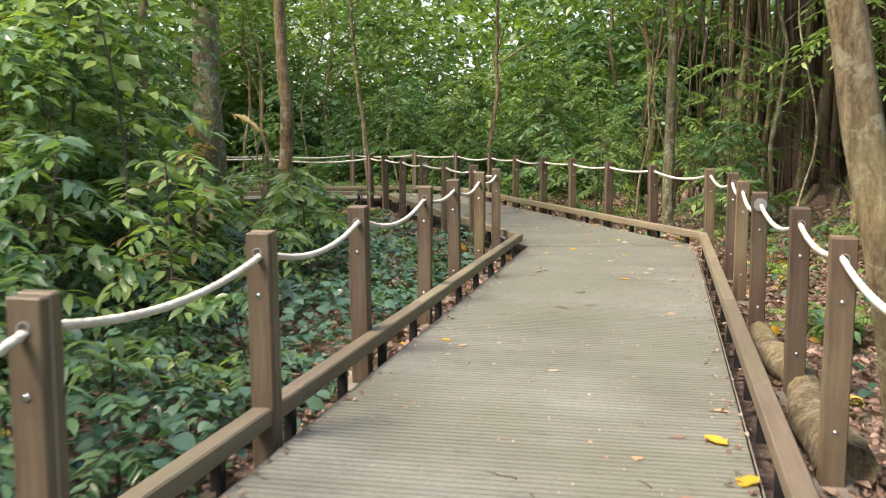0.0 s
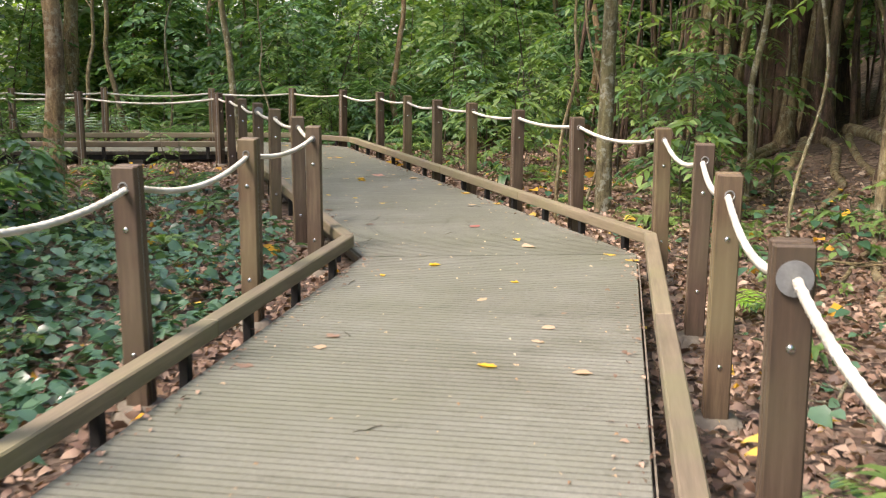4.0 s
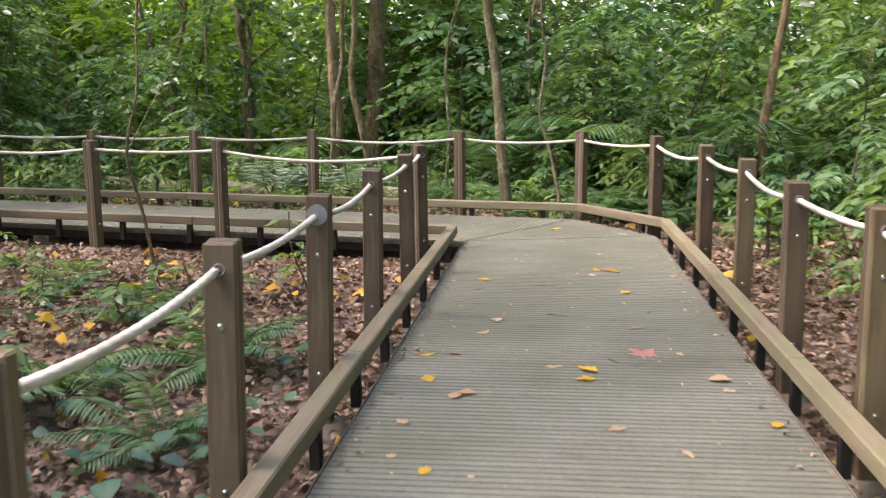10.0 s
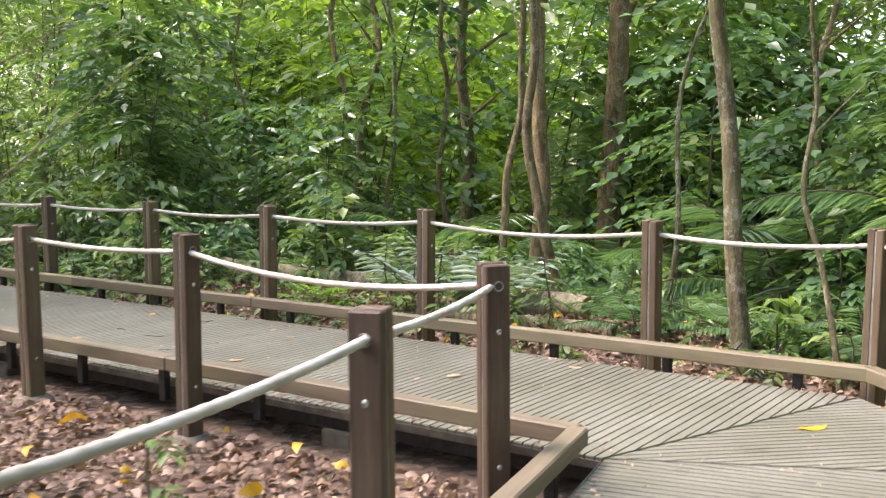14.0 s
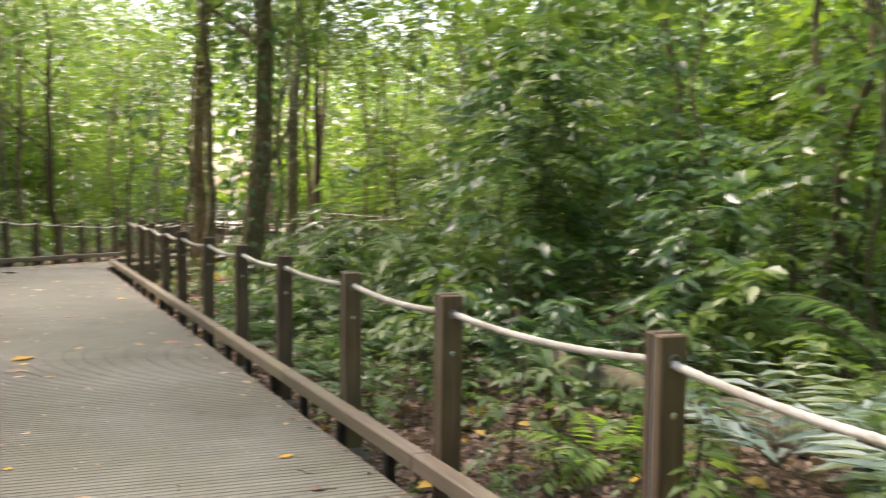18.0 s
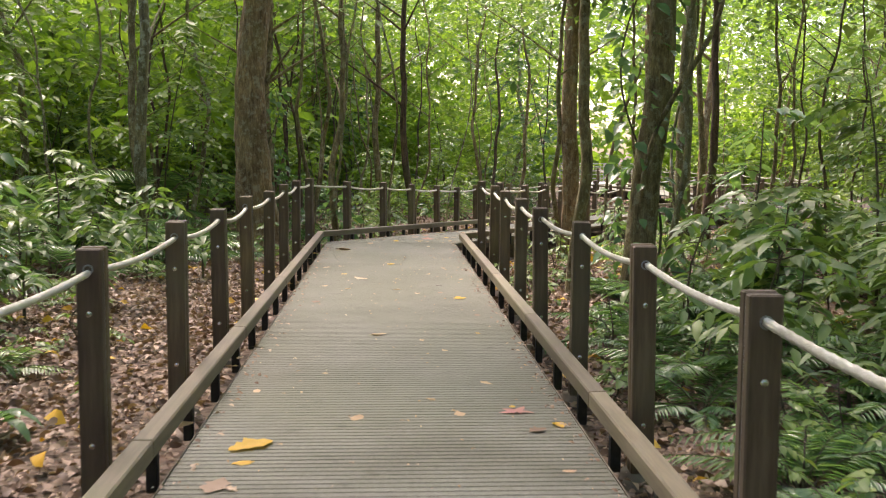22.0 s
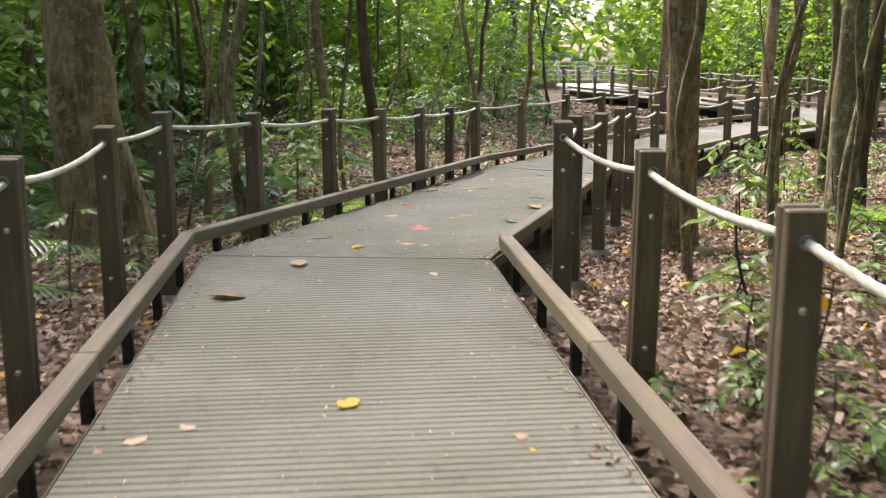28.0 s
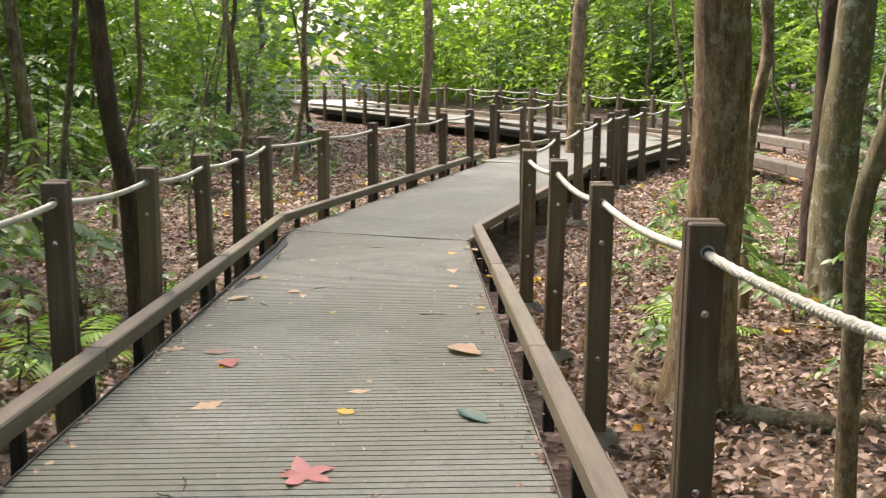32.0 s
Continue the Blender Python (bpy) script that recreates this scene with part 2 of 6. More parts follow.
def ground_material():
    m, nt, b = mat_new("forest_floor", 0.95)
    v = coords(nt)
    vor = node(nt, "TexVoronoi", Scale=16.0)
    nt.links.new(v, vor.inputs["Vector"])
    sep = nt.nodes.new("ShaderNodeSeparateColor")
    nt.links.new(vor.outputs["Color"], sep.inputs[0])
    leaf = ramp(nt, sep.outputs[0], [(0.0, (0.04, 0.024, 0.016)), (0.35, (0.09, 0.055, 0.036)), (0.7, (0.165, 0.11, 0.078)), (1.0, (0.27, 0.2, 0.15))])
    soil = noise_tex(nt, v, 1.6, 6.0)
    f = ramp(nt, soil, [(0.38, (0.85, 0.85, 0.85)), (0.6, (0.1, 0.1, 0.1))])
    nt.links.new(mixc(nt, f, leaf, (0.06, 0.042, 0.028)), b.inputs["Base Color"])
    bump(nt, b, vor.outputs["Distance"], 0.8, 0.03)
    return m


M_GROUND = ground_material()

# ---- helpers for building ----


def part(name, bm, material, parent, label="", smooth=False):
    me = bpy.data.meshes.new(name)
    bm.to_mesh(me)
    bm.free()
    me.materials.append(material)
    if smooth:
        me.shade_smooth()
    ob = new(name, me)
    ob.parent = parent
    if label:
        ob["label"] = label
    return ob


def shared(name, me, parent, m=None):
    ob = new(name, me)
    ob.parent = parent
    if m is not None:
        ob.matrix_basis = m
    return ob


def thing(name, m, label, category, group="", kind=""):
    ob = new(name)
    ob.empty_display_size = 0.1
    ob.matrix_basis = m
    return tagged(ob, label, category, group, kind)


def box_bm(sx, sy, sz, m=None, bevel=0.0, bm=None):
    own = bm is None
    bm = bm or bmesh.new()
    r = bmesh.ops.create_cube(bm, size=1.0, matrix=(m or Matrix()) @ Matrix.Diagonal((sx, sy, sz, 1)))
    if bevel:
        es = {e for v in r["verts"] for e in v.link_edges}
        bmesh.ops.bevel(bm, geom=list(es), offset=bevel, segments=1, affect="EDGES")
    return bm


def arrays_mesh(name, verts, faces, material, smooth=False):
    """A mesh from numpy vertices and equal-sized faces."""
    me = bpy.data.meshes.new(name)
    n, k = faces.shape
    me.vertices.add(len(verts))
    me.vertices.foreach_set("co", verts.astype(np.float32).ravel())
    me.loops.add(n * k)
    me.loops.foreach_set("vertex_index", faces.astype(np.int32).ravel())
    me.polygons.add(n)
    me.polygons.foreach_set("loop_start", np.arange(0, n * k, k, dtype=np.int32))
    me.polygons.foreach_set("loop_total", np.full(n, k, dtype=np.int32))
    me.update(calc_edges=True)
    me.materials.append(material)
    if smooth:
        me.shade_smooth()
    return me


def tube(points, radii, sides=8):
    """Vertices and quads of a tube along points."""
    pts = np.array(points, float)
    rad = np.array(radii, float)
    n = len(pts)
    tan = np.gradient(pts, axis=0)
    tan /= np.linalg.norm(tan, axis=1)[:, None] + 1e-9
    up = np.where(np.abs(tan[:, 2:3]) > 0.9, np.array([[1.0, 0, 0]]), np.array([[0, 0, 1.0]]))
    u = np.cross(tan, up)
    u /= np.linalg.norm(u, axis=1)[:, None] + 1e-9
    w = np.cross(tan, u)
    a = np.linspace(0, 2 * np.pi, sides, endpoint=False)
    ring = u[:, None] * np.cos(a)[None, :, None] + w[:, None] * np.sin(a)[None, :, None]
    verts = (pts[:, None] + ring * rad[:, None, None]).reshape(-1, 3)
    i, j = np.meshgrid(np.arange(n - 1), np.arange(sides), indexing="ij")
    q = np.stack([i * sides + j, i * sides + (j + 1) % sides, (i + 1) * sides + (j + 1) % sides, (i + 1) * sides + j], -1).reshape(-1, 4)
    return verts, q


def merge(pieces):
    vs, fs, off = [], [], 0
    for v, f in pieces:
        vs.append(v)
        fs.append(f + off)
        off += len(v)
    return np.concatenate(vs), np.concatenate(fs)


# ---- plan of the boardwalk ----
# kerb lines, walking direction: left and right
KERB_L = [(-1.14, -9.0), (2.73, 9.03), (0.36, 18.36), (-19.62, 17.67), (-28.22, 20.60), (-34.6, 25.4)]
KERB_R = [(1.25, -9.0), (5.04, 9.12), (2.23, 19.43), (1.10, 20.53), (-19.33, 19.83), (-26.9, 22.32), (-33.4, 27.17)]


def deck_z(x, y=0.0):
    s = min(max((-19.6 - x) / 7.6, 0.0), 1.0)
    return -0.385 * s


def offset_line(pts, d):
    """The polyline shifted to its right by d."""
    out = []
    n = len(pts)
    dirs = []
    for a, b in zip(pts[:-1], pts[1:]):
        v = Vector((b[0] - a[0], b[1] - a[1]))
        dirs.append(v.normalized())
    for i, p in enumerate(pts):
        d0, d1 = dirs[max(i - 1, 0)], dirs[min(i, n - 2)]
        n0, n1 = Vector((d0.y, -d0.x)), Vector((d1.y, -d1.x))
        m = (n0 + n1).normalized()
        out.append((p[0] + m.x * d / max(m.dot(n0), 0.3), p[1] + m.y * d / max(m.dot(n0), 0.3)))
    return out


EDGE_L, EDGE_R = offset_line(KERB_L, 0.095), offset_line(KERB_R, -0.095)
WALKWAY = np.array([(0.55, -9), (3.8, 9.5), (1.3, 18.9), (0.3, 19.35), (-19.2, 18.73), (-27.7, 21.6), (-33.8, 26.4)])
CROSS = [(-66.0, 28.2), (-57.6, 28.0), (-46.2, 30.4), (-38.6, 31.0), (-34.0, 26.3)]


def walk_dist(x, y):
    """Distance of points to the middle of the walkway (arrays)."""
    p = np.stack([np.asarray(x, float), np.asarray(y, float)], -1)
    best = np.full(p.shape[:-1], 1e9)
    for a, b in list(zip(WALKWAY[:-1], WALKWAY[1:])) + [(np.array(c), np.array(d)) for c, d in zip(CROSS[:-1], CROSS[1:])]:
        ab = b - a
        s = np.clip(((p - a) @ ab) / (ab @ ab), 0, 1)
        best = np.minimum(best, np.linalg.norm(p - (a + s[..., None] * ab), axis=-1))
    return best


def smooth01(v):
    v = np.clip(v, 0, 1)
    return v * v * (3 - 2 * v)


def ground_z(x, y):
    """Height of the forest floor (arrays or numbers)."""
    x, y = np.asarray(x, float), np.asarray(y, float)
    base = -0.385 * np.clip((-19.6 - x) / 7.6, 0, 1) - 0.17 - 0.2 * smooth01((-17.5 - x) / 3.0)
    bank = 2.6 * smooth01((x - 6.5) / 9.0) * smooth01((y + 2) / 10.0)
    rise = -1.6 * smooth01((y - 22.0) / 8.5) * smooth01((x + 19) / 6.0) * smooth01((7.5 - x) / 5.0) + 0.9 * smooth01((14.0 - y) / 14.0) * smooth01((-12 - x) / 8.0)
    bumps = 0.05 * np.sin(x * 1.7 + 0.6 * y) * np.sin(y * 1.3 - 0.4 * x) + 0.03 * np.sin(3.9 * x + 1.1) * np.sin(3.3 * y)
    far = smooth01((walk_dist(x, y) - 1.4) / 2.0)
    return base + bank + rise + bumps * (0.35 + 0.65 * far) - 0.06 * (1 - far)


# ---- ground ----
def build_ground():
    xs = np.r_[np.array([-900, -300, -120]), np.linspace(-80, 45, 251), np.array([80, 300, 900])]
    ys = np.r_[np.array([-900, -300, -100]), np.linspace(-45, 75, 241), np.array([120, 300, 900])]
    gx, gy = np.meshgrid(xs, ys, indexing="ij")
    v = np.stack([gx, gy, ground_z(gx, gy)], -1).reshape(-1, 3)
    n, k = len(xs), len(ys)
    i, j = np.meshgrid(np.arange(n - 1), np.arange(k - 1), indexing="ij")
    f = np.stack([i * k + j, (i + 1) * k + j, (i + 1) * k + j + 1, i * k + j + 1], -1).reshape(-1, 4)
    tagged(new("ground", arrays_mesh("ground", v, f, M_GROUND, True)), "brown forest floor covered with fallen leaves", "ground", kind="structure")


build_ground()


# ---- posts, ropes, kerbs ----
def post_template():
    root = thing("post", Matrix(), "brown timber rail post of two boards, rope hole near the top", "post", "rope rail posts")
    for side in (-1, 1):
        bm = box_bm(0.112, 0.050, 1.5, pose(0, side * 0.029, 0.97 - 0.75 - (0.005 if side > 0 else 0)), 0.006)
        part("board", bm, M_POST, root)
    bm = box_bm(0.104, 0.012, 1.48, pose(0, 0, 0.97 - 0.757))
    part("spacer", bm, M_DISC, root, "pale grey strip between the boards")
    for z in (0.68, 0.09):
        for side in (-1, 1):
            bm = bmesh.new()
            bmesh.ops.create_uvsphere(bm, u_segments=10, v_segments=6, radius=0.011, matrix=pose(0, side * 0.055, z) @ Matrix.Diagonal((1, 0.55, 1, 1)))
            bolt = part("bolt", bm, M_BOLT, root, smooth=True)
            bm = bmesh.new()
            bmesh.ops.create_cone(bm, cap_ends=True, segments=12, radius1=0.0135, radius2=0.0135, depth=0.004, matrix=pose(0, side * 0.055, z, 90, 0, 0))
            part("washer", bm, M_BOLT, bolt)
    for side in (-1, 1):
        bm = bmesh.new()
        vs, fs = tube([(0.0, 0.020 * math.cos(a), 0.875 + 0.020 * math.sin(a)) for a in np.linspace(0, 2 * np.pi, 13)], [0.004] * 13, 5)
        vv = [bm.verts.new((p[0], p[1] + 0, p[2])) for p in vs]
        for q in fs:
            bm.faces.new([vv[i] for i in q])
        bmesh.ops.transform(bm, matrix=pose(0, side * 0.0555, 0) @ pose(0, 0, 0.875) @ pose(0, 0, 0, 0, 0, 90) @ pose(0, 0, -0.875), verts=bm.verts)
        part("eyelet", bm, M_DISC, root, "pale eyelet ring around the rope hole")
    return root


POST = post_template()


def footing_template():
    bm = bmesh.new()
    bmesh.ops.create_cone(bm, cap_ends=True, segments=14, radius1=0.18, radius2=0.13, depth=0.2, matrix=pose(0, 0, -0.07))
    for v in bm.verts:
        n = noise.noise(v.co * 9) * 0.03
        v.co.x += n
        v.co.y -= n
    bmesh.ops.bevel(bm, geom=list(bm.edges), offset=0.02, segments=2, affect="EDGES")
    me = bpy.data.meshes.new("footing")
    bm.to_mesh(me)
    bm.free()
    me.materials.append(M_CONC)
    me.shade_smooth()
    return me


FOOT = footing_template()

# posts by their places: x, y; the last number of a row marks a round plate
LEFT_POSTS = [(-0.3, -6.1), (0.02, -4.35), (0.34, -2.6), (0.66, -0.82), (1.0, 0.95), (1.29, 2.77), (1.65, 4.74), (1.91, 6.12), (2.2, 7.77), (2.46, 9.36),
              (2.21, 10.65), (1.81, 12.1), (1.44, 13.52), (1.02, 15.07), (0.62, 16.61), (0.23, 17.85),
              (-1.98, 17.99), (-3.5, 17.93), (-5.19, 17.87), (-6.81, 17.83), (-8.38, 17.81), (-10.13, 17.76), (-11.75, 17.7), (-13.42, 17.62), (-15.09, 17.57),
              (-16.76, 17.5), (-18.56, 17.43), (-19.98, 17.46), (-21.09, 17.97), (-22.61, 18.51), (-23.98, 19.0), (-25.6, 19.52), (-26.87, 19.97), (-28.36, 20.48),
              (-29.39, 21.33), (-30.6, 22.28), (-31.71, 23.16), (-32.84, 24.05), (-34.0, 24.96)]
RIGHT_POSTS = [(2.56, -4.6), (2.86, -2.85), (3.2, -1.0), (3.58, 0.83), (3.94, 2.42), (4.22, 4.12), (4.59, 5.9), (4.91, 7.4), (5.15, 9.27),
               (4.74, 10.8), (4.34, 12.27), (3.95, 13.7), (3.58, 14.9), (3.19, 16.6), (2.76, 18.05), (2.06, 19.8),
               (1.07, 20.69), (-0.4, 20.7), (-2.35, 20.67), (-3.96, 20.48), (-5.52, 20.44), (-7.15, 20.37), (-8.79, 20.34), (-10.47, 20.28), (-12.08, 20.21),
               (-13.68, 20.19), (-15.37, 20.17), (-16.96, 20.15), (-18.65, 20.09), (-20.2, 20.45), (-21.95, 21.03), (-23.6, 21.58), (-25.2, 22.1),
               (-27.15, 22.95), (-28.55, 23.95), (-29.9, 24.95), (-31.2, 25.9), (-32.4, 26.8), (-33.2, 27.5)]
PLATES = {("L", 12), ("R", 5)}


def run_angle(posts, i):
    a, b = posts[max(i - 1, 0)], posts[min(i + 1, len(posts) - 1)]
    return math.degrees(math.atan2(b[1] - a[1], b[0] - a[0]))


def build_posts(posts, key):
    rnd = random.Random(5 if key == "L" else 9)
    tops = []
    for i, (x, y) in enumerate(posts):
        z = deck_z(x) - (0.04 if key == "R" and -22.5 < x < -19.7 else 0.0)
        m = pose(x, y, z + rnd.uniform(-0.012, 0.012), rnd.uniform(-0.8, 0.8), rnd.uniform(-0.8, 0.8), run_angle(posts, i) + 90 + rnd.uniform(-3, 3))
        ob = copy_thing(POST, m)
        if (key, i) in PLATES:
            for side in (-1, 1):
                bm = bmesh.new()
                bmesh.ops.create_cone(bm, cap_ends=True, segments=24, radius1=0.05, radius2=0.05, depth=0.006, matrix=pose(0, side * 0.062, 0.875, 90, 0, 0))
                part("plate", bm, M_DISC, ob, "round grey plate around the rope")
        f = new("footing", FOOT)
        gz = float(ground_z(x, y))
        f.matrix_basis = pose(x, y, gz + (0.07 if x < -18 else 0.03), 0, 0, rnd.uniform(0, 360))
        tagged(f, "rough grey concrete footing round a post", "footing", "post footings")
        tops.append(Vector((x, y, z + 0.875)))
    return tops


def rope_span(a, b, sag, strands=3):
    n = max(12, int((b - a).length / 0.0165))
    pieces = []
    s = np.linspace(0, 1, n)
    base = np.array(a)[None] * (1 - s[:, None]) + np.array(b)[None] * s[:, None]
    base[:, 2] -= sag * 4 * s * (1 - s)
    d = (b - a).normalized()
    u = np.array(Vector((d.y, -d.x, 0)).normalized())
    w = np.array([0, 0, 1.0])
    for k in range(strands):
        ph = 2 * np.pi * (s * (b - a).length / 0.066 + k / strands)
        pts = base + 0.0076 * (u[None] * np.cos(ph)[:, None] + w[None] * np.sin(ph)[:, None])
        pieces.append(tube(pts, [0.0108] * n, 5))
    return merge(pieces)


def build_rope(tops, rnd, label):
    root = thing("rope_rail", pose(*tops[0]), label, "rope")
    for a, b in zip(tops[:-1], tops[1:]):
        v, f = rope_span(a, b, rnd.uniform(*((0.06, 0.1) if a.y < 10 else (0.028, 0.055))) * ((b - a).length / 1.65) ** 2)
        shared("rope_span", arrays_mesh("rope_span", v - np.array(tops[0]), f, M_ROPE, True), root)


POSTS_L = build_posts(LEFT_POSTS, "L")
POSTS_R = build_posts(RIGHT_POSTS, "R")
for o in list(POST.children_recursive) + [POST]:
    bpy.data.objects.remove(o)
build_rope(POSTS_L, random.Random(1), "thick white twisted rope strung through the inner rail posts")
build_rope(POSTS_R, random.Random(2), "thick white twisted rope strung through the outer rail posts")


def build_kerb(line, label, inward):
    root = thing("kerb_rail", pose(line[0][0], line[0][1], 0), label, "kerb rail")
    inv = root.matrix_basis.inverted()
    rnd = random.Random(len(line))
    for k, (a, b) in enumerate(zip(line[:-1], line[1:])):
        a3, b3 = Vector((*a, deck_z(a[0]))), Vector((*b, deck_z(b[0])))
        length = (b3 - a3).length
        n = max(1, round(length / 2.7))
        d = (b3 - a3).normalized()
        rot = d.to_track_quat("X", "Z").to_matrix().to_4x4()
        for i in range(n):
            mid = a3 + d * (length * (i + 0.5) / n)
            ext = 0.05 if n == 1 else 0.0
            bm = box_bm(length / n - 0.003 + ext, 0.095, 0.088, None, 0.008)
            ob = part("kerb_timber", bm, M_KERB, root)
            ob.matrix_basis = inv @ Matrix.Translation(mid + Vector((0, 0, 0.122))) @ rot
        m = max(1, round(length / 0.84))
        for i in range(m):
            mid = a3 + d * (length * (i + 0.5) / m)
            bm = box_bm(0.055, 0.05, 0.2, None, 0.004)
            ob = part("bracket", bm, M_STEEL, root)
            ob.matrix_basis = inv @ Matrix.Translation(mid + Vector((0, 0, -0.022))) @ rot
    return root


build_kerb(KERB_L, "low brown timber kerb rail on black steel brackets along the deck", 1)
build_kerb(KERB_R, "low brown timber kerb rail on dark steel brackets beside the deck", -1)


# ---- deck slats ----
def clip_poly(poly, a, b):
    """Keeps the part of a polygon to the left of the line a to b."""
    out = []
    for p, q in zip(poly, poly[1:] + poly[:1]):
        sp = (b[0] - a[0]) * (p[1] - a[1]) - (b[1] - a[1]) * (p[0] - a[0])
        sq = (b[0] - a[0]) * (q[1] - a[1]) - (b[1] - a[1]) * (q[0] - a[0])
        if sp >= 0:
            out.append(p)
        if sp * sq < 0:
            s = sp / (sp - sq)
            out.append((p[0] + s * (q[0] - p[0]), p[1] + s * (q[1] - p[1])))
    return out


def inset(poly, d):
    c = (sum(p[0] for p in poly) / len(poly), sum(p[1] for p in poly) / len(poly))
    out = []
    for p in poly:
        v = Vector((c[0] - p[0], c[1] - p[1]))
        out.append((p[0] + v.x / max(v.length, 1e-6) * d, p[1] + v.y / max(v.length, 1e-6) * d))
    return out


PITCH = 0.057
SECTIONS = [  # corners of each deck section in order (anticlockwise is set below), and the direction walked in it
    ([EDGE_L[0], EDGE_R[0], EDGE_R[1], EDGE_L[1]], (EDGE_L[0], EDGE_L[1])),
    ([EDGE_L[1], EDGE_R[1], EDGE_R[2], EDGE_L[2]], (EDGE_L[1], EDGE_L[2])),
    ([EDGE_L[2], EDGE_R[2], EDGE_R[3]], (EDGE_R[2], EDGE_R[3])),
    ([EDGE_L[2], EDGE_R[3], EDGE_R[4], EDGE_L[3]], (EDGE_L[2], EDGE_L[3])),
    ([EDGE_L[3], EDGE_R[4], EDGE_R[5], EDGE_L[4]], (EDGE_L[3], EDGE_L[4])),
    ([EDGE_L[4], EDGE_R[5], EDGE_R[6], EDGE_L[5]], (EDGE_L[4], EDGE_L[5])),
]


def slat_polys(corners, run):
    area = sum(p[0] * q[1] - q[0] * p[1] for p, q in zip(corners, corners[1:] + corners[:1]))
    if area < 0:
        corners = corners[::-1]
    d = Vector((run[1][0] - run[0][0], run[1][1] - run[0][1])).normalized()
    n = Vector((-d.y, d.x))
    s = [Vector(c).dot(d) for c in corners]
    t = [Vector(c).dot(n) for c in corners]
    k = math.floor(min(s) / PITCH)
    out = []
    while k * PITCH < max(s):
        s0, s1 = k * PITCH + 0.0046, (k + 1) * PITCH - 0.0046
        poly = [d * a + n * b for a, b in ((s0, max(t)), (s0, min(t)), (s1, min(t)), (s1, max(t)))]
        poly = [(p.x, p.y) for p in poly]
        for a, b in zip(corners, corners[1:] + corners[:1]):
            e = Vector((b[0] - a[0], b[1] - a[1])).normalized() * 0.009
            poly = clip_poly(poly, (a[0] - e.y, a[1] + e.x), (b[0] - e.y, b[1] + e.x))
            if len(poly) < 3:
                break
        if len(poly) >= 3:
            out.append(poly)
        k += 1
    return out


def slat_geometry(poly):
    """A slat: chamfered top, sides down 24 mm."""
    top = inset(poly, 0.004)
    rows = [[(x, y, deck_z(x) - 0.026) for x, y in poly], [(x, y, deck_z(x) - 0.005) for x, y in poly], [(x, y, deck_z(x)) for x, y in top]]
    return rows


def build_deck():
    root = thing("deck", pose(0, 0, 0), "grey weathered boardwalk deck of narrow grooved slats", "deck", kind="structure")
    near, rest = [], []
    for k, (corners, run) in enumerate(SECTIONS):
        for poly in slat_polys(list(corners), run):
            cx, cy = sum(p[0] for p in poly) / len(poly), sum(p[1] for p in poly) / len(poly)
            (near if (k == 4 or (k == 3 and cx < -12.2)) and cx > -24.5 else rest).append(poly)
    for poly in near[:300]:
        rows = slat_geometry(poly)
        n = len(poly)
        vs = [p for r in rows for p in r]
        fs = [[r * n + i, r * n + (i + 1) % n, (r + 1) * n + (i + 1) % n, (r + 1) * n + i] for r in (0, 1) for i in range(n)] + [[2 * n + i for i in range(n)]]
        me = bpy.data.meshes.new("slat")
        me.from_pydata(vs, [], fs)
        me.materials.append(M_DECK)
        shared("slat", me, root)
    vs, fs = [], []
    for poly in rest + near[300:]:
        rows = slat_geometry(poly)
        n, o = len(poly), len(vs)
        vs += [p for r in rows for p in r]
        fs += [[o + r * n + i, o + r * n + (i + 1) % n, o + (r + 1) * n + (i + 1) % n, o + (r + 1) * n + i] for r in (0, 1) for i in range(n)] + [[o + 2 * n + i for i in range(n)]]
    me = bpy.data.meshes.new("slats")
    me.from_pydata(vs, [], fs)
    me.materials.append(M_DECK)
    ob = shared("slats", me, root)
    tagged(ob, kind="stuff")
    # grey edge strips, low piers, joists and side beams under the slats
    for line, out in ((EDGE_L, -1), (EDGE_R, 1)):
        for a, b in zip(line[:-1], line[1:]):
            a3, b3 = Vector((*a, deck_z(a[0]) - 0.035)), Vector((*b, deck_z(b[0]) - 0.035))
            d = b3 - a3
            side = Vector((d.y, -d.x, 0)).normalized() * out
            ob = part("edge_strip", box_bm(d.length, 0.008, 0.04), M_CONC, root, "grey strip along the slat ends")
            ob.matrix_basis = Matrix.Translation((a3 + b3) / 2 + side * 0.006) @ d.to_track_quat("X", "Z").to_matrix().to_4x4()
            n = max(1, round(d.length / 3.2))
            for i in range(n):
                q = a3 + d * ((i + 0.5) / n) - side * 0.12
                g = float(ground_z(q.x, q.y))
                top = deck_z(q.x) - 0.14
                if top - g > 0.03:
                    ob = part("pier", box_bm(0.22, 0.22, top - g + 0.3, None, 0.012), M_CONC, root)
                    ob.matrix_basis = Matrix.Translation((q.x, q.y, (top + g - 0.3) / 2))
    for line in (offset_line(KERB_L, 0.165), offset_line(KERB_L, 1.075), offset_line(KERB_R, -0.165)):
        for a, b in zip(line[:-1], line[1:]):
            a3, b3 = Vector((*a, deck_z(a[0]) - 0.085)), Vector((*b, deck_z(b[0]) - 0.085))
            d = b3 - a3
            ob = part("joist", box_bm(d.length, 0.05, 0.11), M_STEEL, root)
            ob.matrix_basis = Matrix.Translation((a3 + b3) / 2) @ d.to_track_quat("X", "Z").to_matrix().to_4x4()


build_deck()

# ---- plants: leaf shapes as arrays ----


